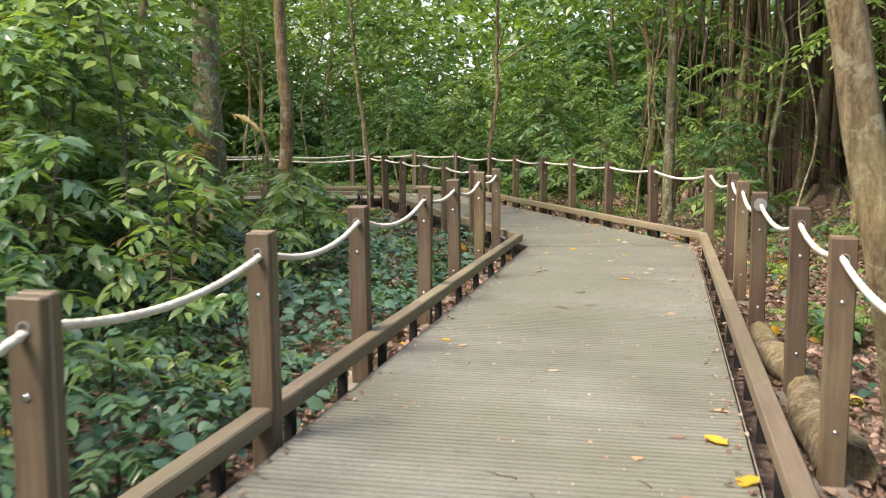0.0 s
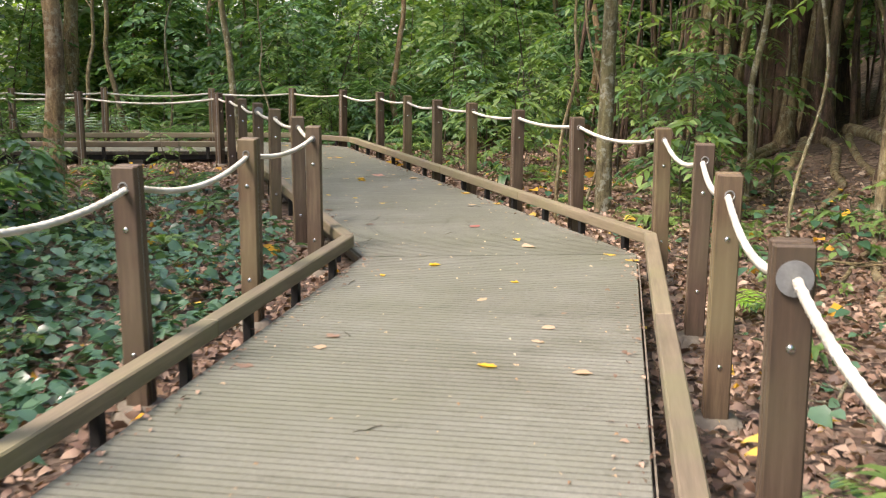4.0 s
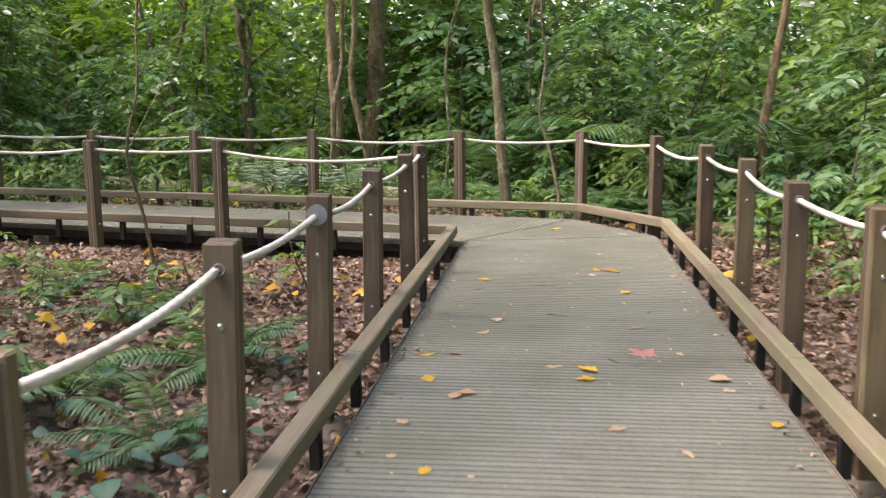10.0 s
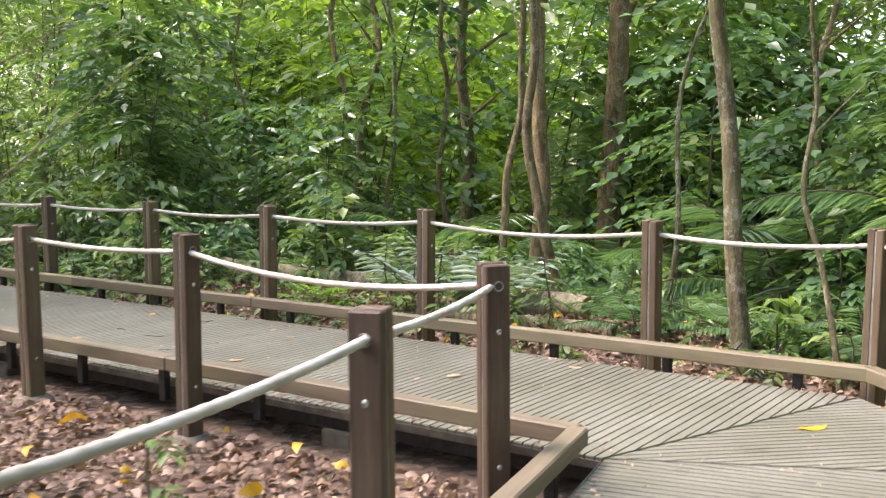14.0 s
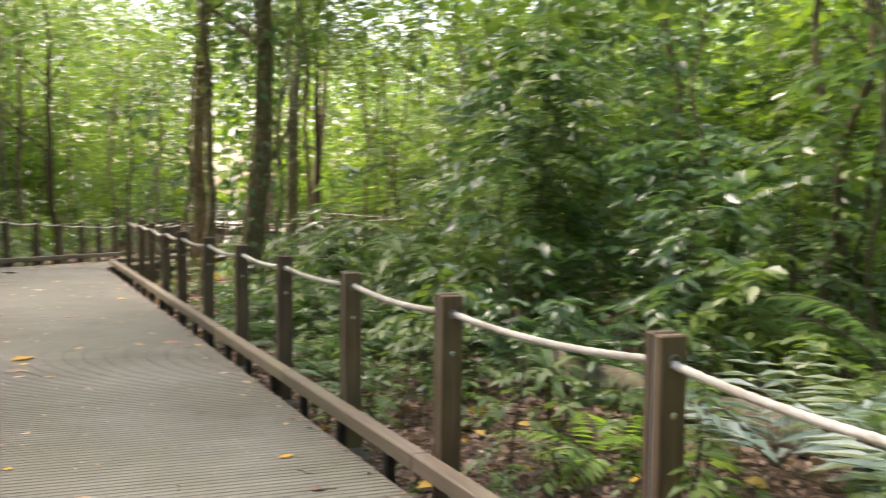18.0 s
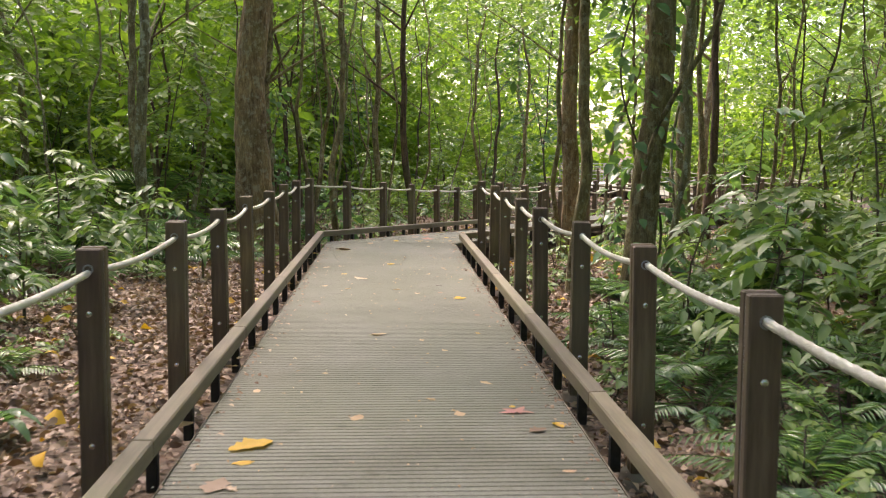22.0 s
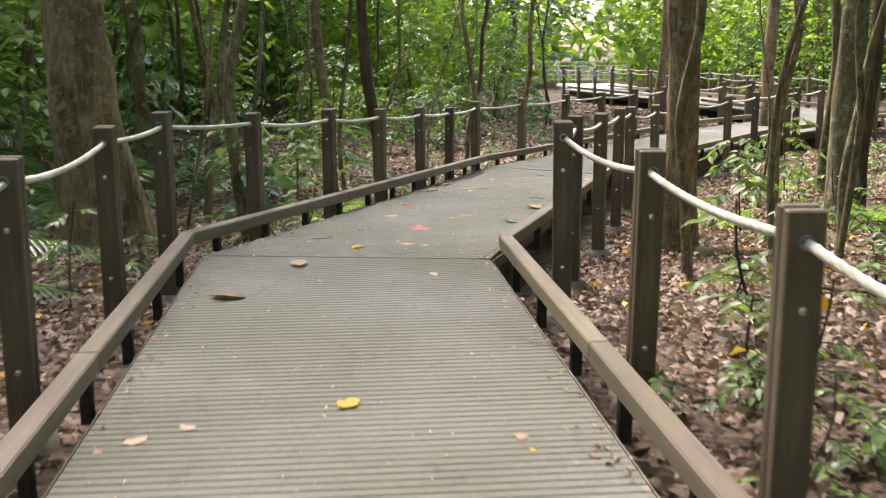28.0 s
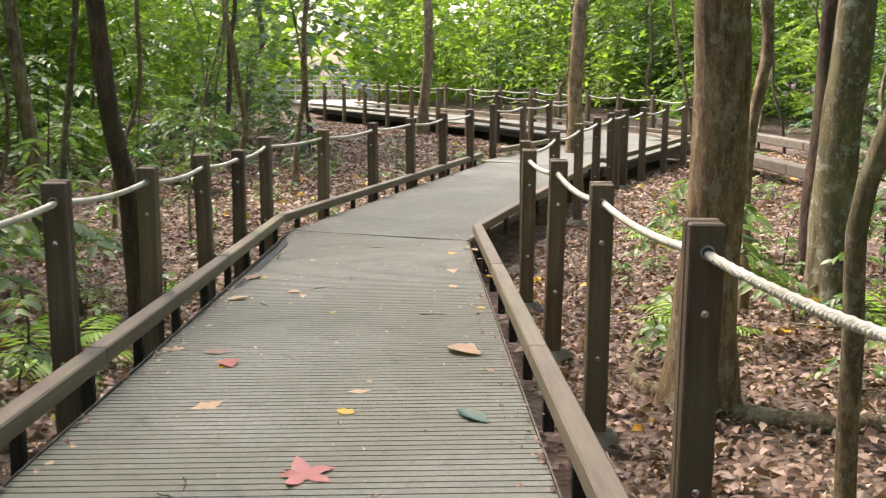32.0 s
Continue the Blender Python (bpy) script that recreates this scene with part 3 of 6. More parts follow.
def leaf_shape(length, width, cup=0.12, droop=0.25):
    """A folded, pointed leaf along +x: eight vertices, six triangles."""
    xs = [0.0, 0.28, 0.62, 1.0]
    v = [(0, 0, 0)]
    for x, w in ((0.28, 0.46), (0.62, 0.42)):
        z = -droop * x * x * length
        v += [(x * length, -w * width, z + cup * width), (x * length, 0, z), (x * length, w * width, z + cup * width)]
    v.append((length, 0, -droop * length))
    f = [(0, 1, 2), (0, 2, 3), (1, 4, 5), (1, 5, 2), (2, 5, 6), (2, 6, 3), (4, 7, 5), (5, 7, 6)]
    return np.array(v, float), np.array(f)


def simple_leaf(length, width, droop=0.2):
    """A lighter leaf for far plants: four triangles round a midrib."""
    v = [(0, 0, 0), (0.45 * length, -width / 2, 0.1 * width - droop * 0.2 * length), (0.45 * length, width / 2, 0.1 * width - droop * 0.2 * length), (length, 0, -droop * length)]
    return np.array(v, float), np.array([(0, 1, 3), (0, 3, 2)])


def dry_leaf(length, width):
    """A crumpled fallen leaf: six vertices, four triangles."""
    v = [(0, 0, 0), (0.3, -0.5, 0.16), (0.34, 0.46, 0.2), (0.74, -0.36, -0.04), (0.7, 0.42, 0.22), (1.0, 0.06, -0.08)]
    v = np.array(v) * (length, width, length)
    return v, np.array([(0, 1, 2), (1, 3, 2), (2, 3, 4), (3, 5, 4)])


def frames_from(dirs, rolls):
    """Rotation matrices whose x axis lies along dirs, turned by rolls."""
    x = dirs / (np.linalg.norm(dirs, axis=1)[:, None] + 1e-9)
    up = np.tile(np.array([[0, 0, 1.0]]), (len(x), 1))
    flat = np.abs(x[:, 2]) > 0.97
    up[flat] = (1, 0, 0)
    y = np.cross(up, x)
    y /= np.linalg.norm(y, axis=1)[:, None]
    z = np.cross(x, y)
    c, s = np.cos(rolls)[:, None], np.sin(rolls)[:, None]
    y2, z2 = c * y + s * z, c * z - s * y
    return np.stack([x, y2, z2], -1)


def put_leaves(shape, places, dirs, rolls, sizes):
    """Copies of a leaf shape as one set of arrays."""
    v, f = shape
    R = frames_from(dirs, rolls)
    out = np.einsum("nij,kj->nki", R, v) * sizes[:, None, None] + places[:, None]
    n = len(places)
    faces = f[None] + (np.arange(n) * len(v))[:, None, None]
    return out.reshape(-1, 3), faces.reshape(-1, f.shape[1])


def sapling_arrays(rng, height, branches, leaves, leaf_len, leaf_w, reach, pinnate=False, fine=True):
    """Stem and leaf arrays of one understorey plant."""
    n = 7
    t = np.linspace(0, 1, n)
    lean = rng.normal(0, 0.12, 2)
    stem = np.stack([lean[0] * height * t ** 1.6 + 0.03 * np.sin(6 * t + rng.uniform(0, 6)), lean[1] * height * t ** 1.6 + 0.03 * np.cos(5 * t), height * t], -1)
    wood = [tube(stem, 0.006 + 0.0045 * height * (1 - t), 5)]
    shape = leaf_shape(leaf_len, leaf_w) if fine else simple_leaf(leaf_len, leaf_w)
    P, D = [], []
    for b in range(branches):
        s = rng.uniform(0.18, 1.0) ** 0.8
        i = s * (n - 1)
        k = min(int(i), n - 2)
        base = stem[k] + (stem[k + 1] - stem[k]) * (i - k)
        az = rng.uniform(0, 2 * np.pi)
        length = reach * (1.15 - 0.6 * s) * rng.uniform(0.6, 1.2)
        rise = rng.uniform(0.05, 0.55)
        u = np.linspace(0, 1, 5)
        tw = base + np.stack([np.cos(az) * length * u, np.sin(az) * length * u, length * (rise * u - 0.55 * u * u)], -1)
        if fine:
            wood.append(tube(tw, 0.005 * (1.15 - u), 3))
        m = leaves
        for j in range(m):
            w = 0.22 + 0.78 * (j + 1) / m
            q = w * 4
            a = min(int(q), 3)
            pos = tw[a] + (tw[a + 1] - tw[a]) * (q - a)
            tan = tw[a + 1] - tw[a]
            yaw = math.atan2(tan[1], tan[0])
            side = (1 if j % 2 else -1) * (rng.uniform(0.9, 1.25) if pinnate else rng.uniform(0.4, 1.2))
            if j == m - 1:
                side = 0.0
            P.append(pos)
            D.append((math.cos(yaw + side), math.sin(yaw + side), tan[2] / (length + 1e-6) * 1.5 + rng.uniform(-0.25, 0.2)))
    P, D = np.array(P), np.array(D)
    leaves_a = put_leaves(shape, P, D, rng.normal(0, 0.35, len(P)), rng.uniform(0.7, 1.25, len(P)))
    wv, wf = merge(wood)
    return (wv, wf), leaves_a


def frond_arrays(rng, count, length, leaflets, leaflet_len, width, arch):
    """A clump of arching pinnate fronds (palm or fern)."""
    wood, P, D, S = [], [], [], []
    for k in range(count):
        az = 2 * np.pi * (k + rng.uniform(-0.3, 0.3)) / count
        el = rng.uniform(0.55, 1.25)
        u = np.linspace(0, 1, 9)
        L = length * rng.uniform(0.75, 1.15)
        r = L * (np.cos(el) * u + 0.25 * u * u)
        z = L * (np.sin(el) * u - arch * u * u)
        pts = np.stack([np.cos(az) * r, np.sin(az) * r, z], -1)
        wood.append(tube(pts, 0.008 * (1.1 - u) * (length / 1.2) + 0.0015, 4))
        for j in range(leaflets):
            s = 0.2 + 0.8 * j / (leaflets - 1)
            q = s * 8
            a = min(int(q), 7)
            pos = pts[a] + (pts[a + 1] - pts[a]) * (q - a)
            tan = pts[a + 1] - pts[a]
            tan = tan / np.linalg.norm(tan)
            sidev = np.array([-np.sin(az), np.cos(az), 0])
            for sd in (-1, 1):
                P.append(pos)
                D.append(sd * sidev * 0.9 + tan * 0.65 + np.array([0, 0, -0.12 + rng.uniform(-0.08, 0.08)]))
                S.append((math.sin(np.pi * min(s * 0.85 + 0.1, 1)) * 0.8 + 0.25) * rng.uniform(0.9, 1.1))
    P, D, S = np.array(P), np.array(D), np.array(S)
    shape = simple_leaf(leaflet_len, width, 0.25)
    return merge(wood), put_leaves(shape, P, D, rng.normal(0, 0.15, len(P)), S)


def plant_template(wood, leaves, leafmat, name):
    wm = arrays_mesh(name + "_stems", wood[0], wood[1], M_TWIG, True)
    lm = arrays_mesh(name + "_leaves", leaves[0], leaves[1], leafmat)
    return wm, lm


def place_plant(meshes, name, m, label, category, group):
    root = thing(name, m, label, category, group)
    tagged(shared("stem_clump", meshes[0], root), kind="stuff")
    tagged(shared("foliage", meshes[1], root), kind="stuff")
    return root


def scatter(rng, count, box, near, far, reject=None):
    """Random places in a box at near..far metres from the walkway's middle."""
    out = []
    while len(out) < count:
        x, y = rng.uniform(box[0], box[1]), rng.uniform(box[2], box[3])
        d = float(walk_dist(x, y))
        if near <= d <= far and not (reject and reject(x, y)):
            out.append((x, y))
    return out


def stuff(name, pieces, material, label, category="plants"):
    v, f = merge(pieces)
    return tagged(new(name, arrays_mesh(name, v, f, material)), label, category, kind="stuff")


def moved(arr, x, y, z, yaw, s):
    v, f = arr
    c, sn = math.cos(yaw), math.sin(yaw)
    w = v * s
    return np.stack([c * w[:, 0] - sn * w[:, 1] + x, sn * w[:, 0] + c * w[:, 1] + y, w[:, 2] + z], -1), f


def on_bank(x, y):
    """The root-covered bank, where little else grows."""
    return 5.6 < x < 14 and 7 < y < 21.5


def clearing(x, y):
    return (-6.8 < x < -1.2 and 20.5 < y < 23.0) or (-22.4 < x < -18.4 and 15.7 < y < 17.6) or (-19.8 < x < -15.2 and 20.4 < y < 23.4)


def kept_clear(x, y):
    """Strips and a litter clearing where only low plants grow."""
    for (ax, ay), (bx, by) in (((2.0, 16.5), (-6.37, 31.1)), ((3.4, 11.0), (-6.37, 31.1)), ((3.4, 11.0), (-10.3, 32.2)), ((1.0, 17.5), (-10.3, 32.2)), ((1.0, 3.5), (-1.8, 12.1))):
        dx, dy = bx - ax, by - ay
        s = min(max(((x - ax) * dx + (y - ay) * dy) / (dx * dx + dy * dy), 0), 1)
        if math.hypot(x - ax - s * dx, y - ay - s * dy) < 0.75:
            return True
    return clearing(x, y)


# ---- trees ----
def trunk_arrays(rng, height, r0, lean, bend, flare=1.0, sides=14):
    n = 34
    t = np.linspace(0, 1, n) ** 1.35
    z = t * height
    sway = []
    for _ in range(2):
        a, b, c = rng.uniform(0, 6, 3)
        k = rng.uniform(0.7, 1.25)
        w = np.sin(k * z + a) - math.sin(a) + 0.4 * (np.sin(2.3 * k * z + b) - math.sin(b)) + 0.16 * (np.sin(5.1 * k * z + c) - math.sin(c))
        sway.append(bend * w * np.clip(z / 1.5, 0, 1))
    pts = np.stack([lean[0] * z + sway[0], lean[1] * z + sway[1], z - 0.25], -1)
    rad = r0 * (1 - 0.55 * t) * (1 + flare * 0.55 * np.exp(-z / (2.2 * r0 + 0.05)))
    v, f = tube(pts, rad, sides)
    ang = np.tile(np.arange(sides), n) * 2 * np.pi / sides
    zz = np.repeat(z, sides)
    lobes = 1 + flare * 0.28 * np.exp(-zz / (3.0 * r0 + 0.05)) * np.sin(ang * 4 + rng.uniform(0, 6)) + 0.06 * np.sin(ang * 3 + zz * 1.3) + 0.04 * np.sin(ang * 5 + zz * 4) + 0.07 * np.sin(zz * 2.1 + ang) * np.sin(zz * 5.3)
    c = np.repeat(pts, sides, 0)
    v = c + (v - c) * lobes[:, None]
    return (v, f), pts, rad


def crown_arrays(rng, centre, spread, height, clumps, per, leaf):
    P, D = [], []
    for _ in range(clumps):
        d = rng.normal(size=3)
        d /= np.linalg.norm(d)
        c = centre + d * np.array([spread, spread, height]) * rng.uniform(0.35, 1.0)
        P.append(c + rng.normal(0, 0.32, (per, 3)) * (1, 1, 0.6))
        D.append(rng.normal(0, 1, (per, 3)) * (1, 1, 0.45))
    P, D = np.concatenate(P), np.concatenate(D)
    return put_leaves(simple_leaf(leaf, leaf * 0.45), P, D, rng.normal(0, 0.5, len(P)), rng.uniform(0.7, 1.3, len(P)))


def build_tree(seed, x, y, r0, height, lean, mat, label, bend=0.05, flare=1.0, crown=True, leafmat=None):
    rng = np.random.default_rng(seed)
    z = float(ground_z(x, y))
    root = thing("tree", pose(x, y, z), label, "tree", "forest trees")
    (v, f), pts, rad = trunk_arrays(rng, height, r0, lean, bend, flare)
    trunk = shared("trunk", arrays_mesh("trunk", v, f, mat, True), root)
    for k in range(5):
        i = int(rng.integers(18, 33))
        az = rng.uniform(0, 6.28)
        L = rng.uniform(1.2, 2.4)
        u = np.linspace(0, 1, 6)
        p = pts[i] + np.stack([np.cos(az) * L * u, np.sin(az) * L * u, L * (0.7 * u - 0.1 * u * u)], -1)
        lv, lf = tube(p, rad[i] * 0.45 * (1.1 - u), 6)
        shared("branch", arrays_mesh("branch", lv, lf, mat, True), trunk)
    if crown and height > 4:
        w = min(height / 7.5, 1.15)
        c = crown_arrays(rng, pts[-4] + np.array([0, 0, 0.3]), 2.3 * w, 2.0 * w, 36, 28, 0.2)
        shared("crown", arrays_mesh("crown", c[0], c[1], leafmat or M_LEAF), root)
    return root


TREES = [  # x, y, trunk radius, height, lean, bark, label
    (5.4, 12.85, 0.092, 8.5, (-0.015, -0.01), M_BARK_PALE, "slender tree with pale lichen patches on grey bark"),
    (-22.26, 21.87, 0.165, 9.5, (0.012, 0.0), M_BARK_RED, "thick reddish brown tree trunk close beside the deck"),
    (-0.02, 21.5, 0.072, 7.5, (-0.085, -0.03), M_BARK_PALE, "slim smooth pale tree just outside the rail"),
    (0.72, 21.3, 0.024, 4.5, (-0.03, 0.0), M_BARK_PALE, "very thin pale sapling stem by the rail"),
    (-6.37, 31.1, 0.25, 10.5, (0.03, 0.02), M_BARK_RED, "straight reddish brown forest tree"),
    (-2.6, 23.3, 0.06, 6.5, (-0.16, 0.02), M_BARK, "slender forked tree leaning over shrubs"),
    (-10.3, 32.2, 0.17, 9.0, (0.0, 0.0), M_BARK, "mottled brown tree among dense shrubs"),
    (-1.75, 16.63, 0.018, 3.2, (-0.06, -0.02), M_BARK, "bare thin sapling stem rising from leaf litter"),
    (-23.15, 16.17, 0.33, 11.0, (0.0, 0.0), M_BARK_RED, "large old tree with buttressed base and pale patched bark"),
    (-22.6, 17.7, 0.065, 7.0, (-0.02, 0.0), M_BARK, "straight mossy tree beside the rope rail"),
    (-26.1, 19.02, 0.085, 7.5, (0.03, -0.04), M_BARK_DARK, "crooked dark tree behind a rail post"),
    (-24.3, 23.6, 0.055, 8.0, (-0.06, 0.02), M_BARK_RED, "thin dark red-brown tree in the leaf litter"),
    (-27.25, 25.46, 0.08, 8.0, (0.0, 0.02), M_BARK, "curved dark tree behind the walkway"),
    (-36.0, 27.9, 0.16, 9.0, (0.02, 0.05), M_BARK_RED, "distant red-brown tree near the far deck"),
    (7.08, 12.96, 0.042, 6.0, (0.0, 0.02), M_BARK_PALE, "thin pale stem on the root-covered bank"),
    (4.76, 12.1, 0.022, 5.0, (0.0, 0.0), M_BARK, "thin sapling stem close to the rail"),
    (8.5, 12.65, 0.1, 7.5, (0.02, 0.03), M_BARK_DARK, "dark trunk rising from the root-covered bank"),
    (4.0, 0.75, 0.1, 7.5, (-0.23, 0.02), M_BARK, "leaning tree with mottled pale bark by the rail"),
    (-1.75, 11.7, 0.24, 9.0, (-0.02, 0.0), M_BARK_PALE, "thick pale brown tree among shrubs inside the bend"),
    (-0.9, 13.4, 0.12, 8.0, (-0.03, 0.02), M_BARK_RED, "brown tree behind the shrubs inside the bend"),
    (-3.6, 23.6, 0.05, 6.0, (0.02, 0.0), M_BARK, "slender brown stem behind a young palm"),
    (3.0, 22.85, 0.065, 8.0, (0.0, 0.0), M_BARK_RED, "straight thin brown tree behind the far rail"),
    (-14.75, 21.55, 0.17, 8.5, (-0.02, 0.02), M_BARK, "dark tree wrapped in climbing leaves"),
    (-14.2, 21.6, 0.035, 6.0, (0.05, 0.12), M_BARK_PALE, "thin pale vine stem leaning among shrubs"),
    (-19.87, 14.9, 0.1, 8.0, (0.01, 0.0), M_BARK_PALE, "smooth pale tree behind broad-leaved plants"),
    (-22.0, 14.2, 0.08, 8.0, (-0.05, 0.0), M_BARK, "dark curved stem behind the large old tree"),
    (-26.5, 15.9, 0.12, 8.0, (0.02, 0.0), M_BARK, "dark tree in the palm thicket"),
    (-29.5, 18.2, 0.09, 8.5, (0.05, -0.02), M_BARK, "curved dark tree among saplings"),
    (-31.5, 20.6, 0.05, 7.0, (0.03, 0.02), M_BARK, "thin sapling trunk among leaf litter"),
    (-34.5, 22.0, 0.06, 7.0, (0.06, 0.0), M_BARK, "leaning thin trunk near the far deck"),
    (-21.2, 23.0, 0.04, 6.5, (0.03, 0.05), M_BARK, "thin greenish stem in the leaf litter"),
    (-20.4, 22.6, 0.032, 6.0, (0.06, 0.0), M_BARK, "thin leaning stem in the leaf litter"),
    (-15.5, 20.95, 0.075, 8.0, (0.01, 0.0), M_BARK, "slender brown tree standing close to the rope rail"),
    (-5.2, 26.9, 0.13, 9.0, (0.0, 0.0), M_BARK_RED, "reddish brown tree beyond the far rail"),
    (7.5, 10.45, 0.085, 6.5, (-0.04, 0.03), M_BARK, "crooked brown tree on the leafy bank"),
    (-24.2, 24.4, 0.17, 9.5, (0.03, 0.02), M_BARK_PALE, "broad mossy pale tree on the litter floor"),
    (-25.5, 25.2, 0.1, 8.5, (-0.03, 0.02), M_BARK_DARK, "dark curved tree in the open leaf litter"),
    (-20.65, 21.5, 0.045, 6.5, (0.05, 0.0), M_BARK, "thin mossy stem close to the rope rail"),
    (-47.0, 28.4, 0.17, 9.0, (0.02, 0.0), M_BARK_RED, "red-brown tree beside the far boardwalk"),
    (-25.8, 26.6, 0.05, 7.0, (-0.03, 0.03), M_BARK, "slim tree in the open leaf litter"),
]
for k, (x, y, r, h, lean, mat, label) in enumerate(TREES):
    made = build_tree(100 + k, x, y, r, h, lean, mat, label, flare=1.3 if r > 0.1 else 0.6, bend=0.03 if k in (0, 1, 2, 4) else (0.06 if r > 0.07 else 0.11))
    if "leafy bank" in label:
        bank_tree = made


def background_trees():
    rng = np.random.default_rng(31)
    spots = scatter(rng, 90, (-62, 20, -4, 50), 6.0, 22.0, lambda x, y: on_bank(x, y) or (x < -52 and 16 < y < 33))
    for k, (x, y) in enumerate(spots):
        r = float(rng.uniform(0.03, 0.1))
        build_tree(300 + k, x, y, r, float(rng.uniform(6.5, 10.5)), tuple(rng.normal(0, 0.035, 2)), [M_BARK, M_BARK, M_BARK_RED, M_BARK_PALE][k % 4],
                   ["slim brown forest tree in dense undergrowth", "dark forest tree behind green saplings", "reddish forest tree in the thicket", "pale forest tree in the thicket"][k % 4],
                   bend=float(rng.uniform(0.1, 0.22)))


background_trees()


def litter_floor_trees():
    """Many thin dark stems standing in the open leaf litter."""
    rng = np.random.default_rng(33)
    spots = scatter(rng, 30, (-44, -21, 8, 19), 3.2, 12.0) + scatter(rng, 26, (-44, -20, 21, 38), 3.4, 12.0)
    for k, (x, y) in enumerate(spots):
        r = float(rng.uniform(0.02, 0.065))
        build_tree(500 + k, x, y, r, float(rng.uniform(6.5, 9.0)), tuple(rng.normal(0, 0.04, 2)), [M_BARK_DARK, M_BARK, M_BARK_DARK, M_BARK_PALE][k % 4],
                   ["thin dark tree standing in open leaf litter", "slim brown tree in open leaf litter", "thin dark stem above fallen leaves", "slim pale stem above fallen leaves"][k % 4],
                   bend=float(rng.uniform(0.1, 0.2)), crown=k % 5 == 0 and float(walk_dist(x, y)) > 7, leafmat=M_LEAF_SUN_TINT)


litter_floor_trees()

# ---- undergrowth ----
T_RNG = np.random.default_rng(11)
SAPLINGS = [sapling_arrays(T_RNG, h, b, l, ll, lw, rc, pin) for h, b, l, ll, lw, rc, pin in (
    (1.6, 24, 11, 0.13, 0.055, 0.7, True), (2.4, 30, 12, 0.14, 0.06, 0.95, False), (3.4, 36, 13, 0.14, 0.06, 1.15, True), (0.9, 16, 9, 0.15, 0.08, 0.45, False), (2.9, 34, 13, 0.12, 0.065, 1.05, True), (0.45, 7, 7, 0.1, 0.05, 0.26, True))]
FAR_SAPLINGS = [sapling_arrays(T_RNG, h, b, l, ll, lw, rc, True, False) for h, b, l, ll, lw, rc in (
    (2.6, 34, 12, 0.2, 0.1, 1.2), (4.0, 48, 12, 0.22, 0.11, 1.5), (5.5, 60, 12, 0.24, 0.12, 1.8), (1.3, 26, 11, 0.19, 0.1, 0.85))]
WIDE_SAPLINGS = [sapling_arrays(T_RNG, h, b, 9, ll, lw, rc, True, False) for h, b, ll, lw, rc in (
    (2.6, 22, 0.27, 0.14, 1.25), (4.2, 32, 0.29, 0.15, 1.6), (5.8, 42, 0.31, 0.16, 1.9), (1.3, 18, 0.25, 0.13, 0.9))]
FRONDS = [frond_arrays(T_RNG, 9, 1.7, 22, 0.42, 0.045, 0.55), frond_arrays(T_RNG, 11, 0.75, 16, 0.16, 0.035, 0.5), frond_arrays(T_RNG, 7, 2.8, 28, 0.6, 0.05, 0.6)]


def region(x, y):
    """Which stretch of forest a place lies in."""
    if x < -18:
        return "open"
    if y > 19.3:
        return "thick" if x < -7 else "north"
    if x < -0.5 and y > 10:
        return "hollow" if x > -9 and y > 12.5 else "south"
    return "east" if x > 3.2 else "west"


# distances from the walkway's middle: seedlings from, bushes from, tall plants from
REACH = {"open": (2.0, 4.6, 6.2), "thick": (1.75, 3.3, 5.2), "north": (1.9, 2.9, 5.2), "hollow": (1.9, 4.6, 6.0), "south": (2.0, 3.3, 4.6), "east": (1.9, 3.2, 4.2), "west": (2.2, 3.3, 4.4)}


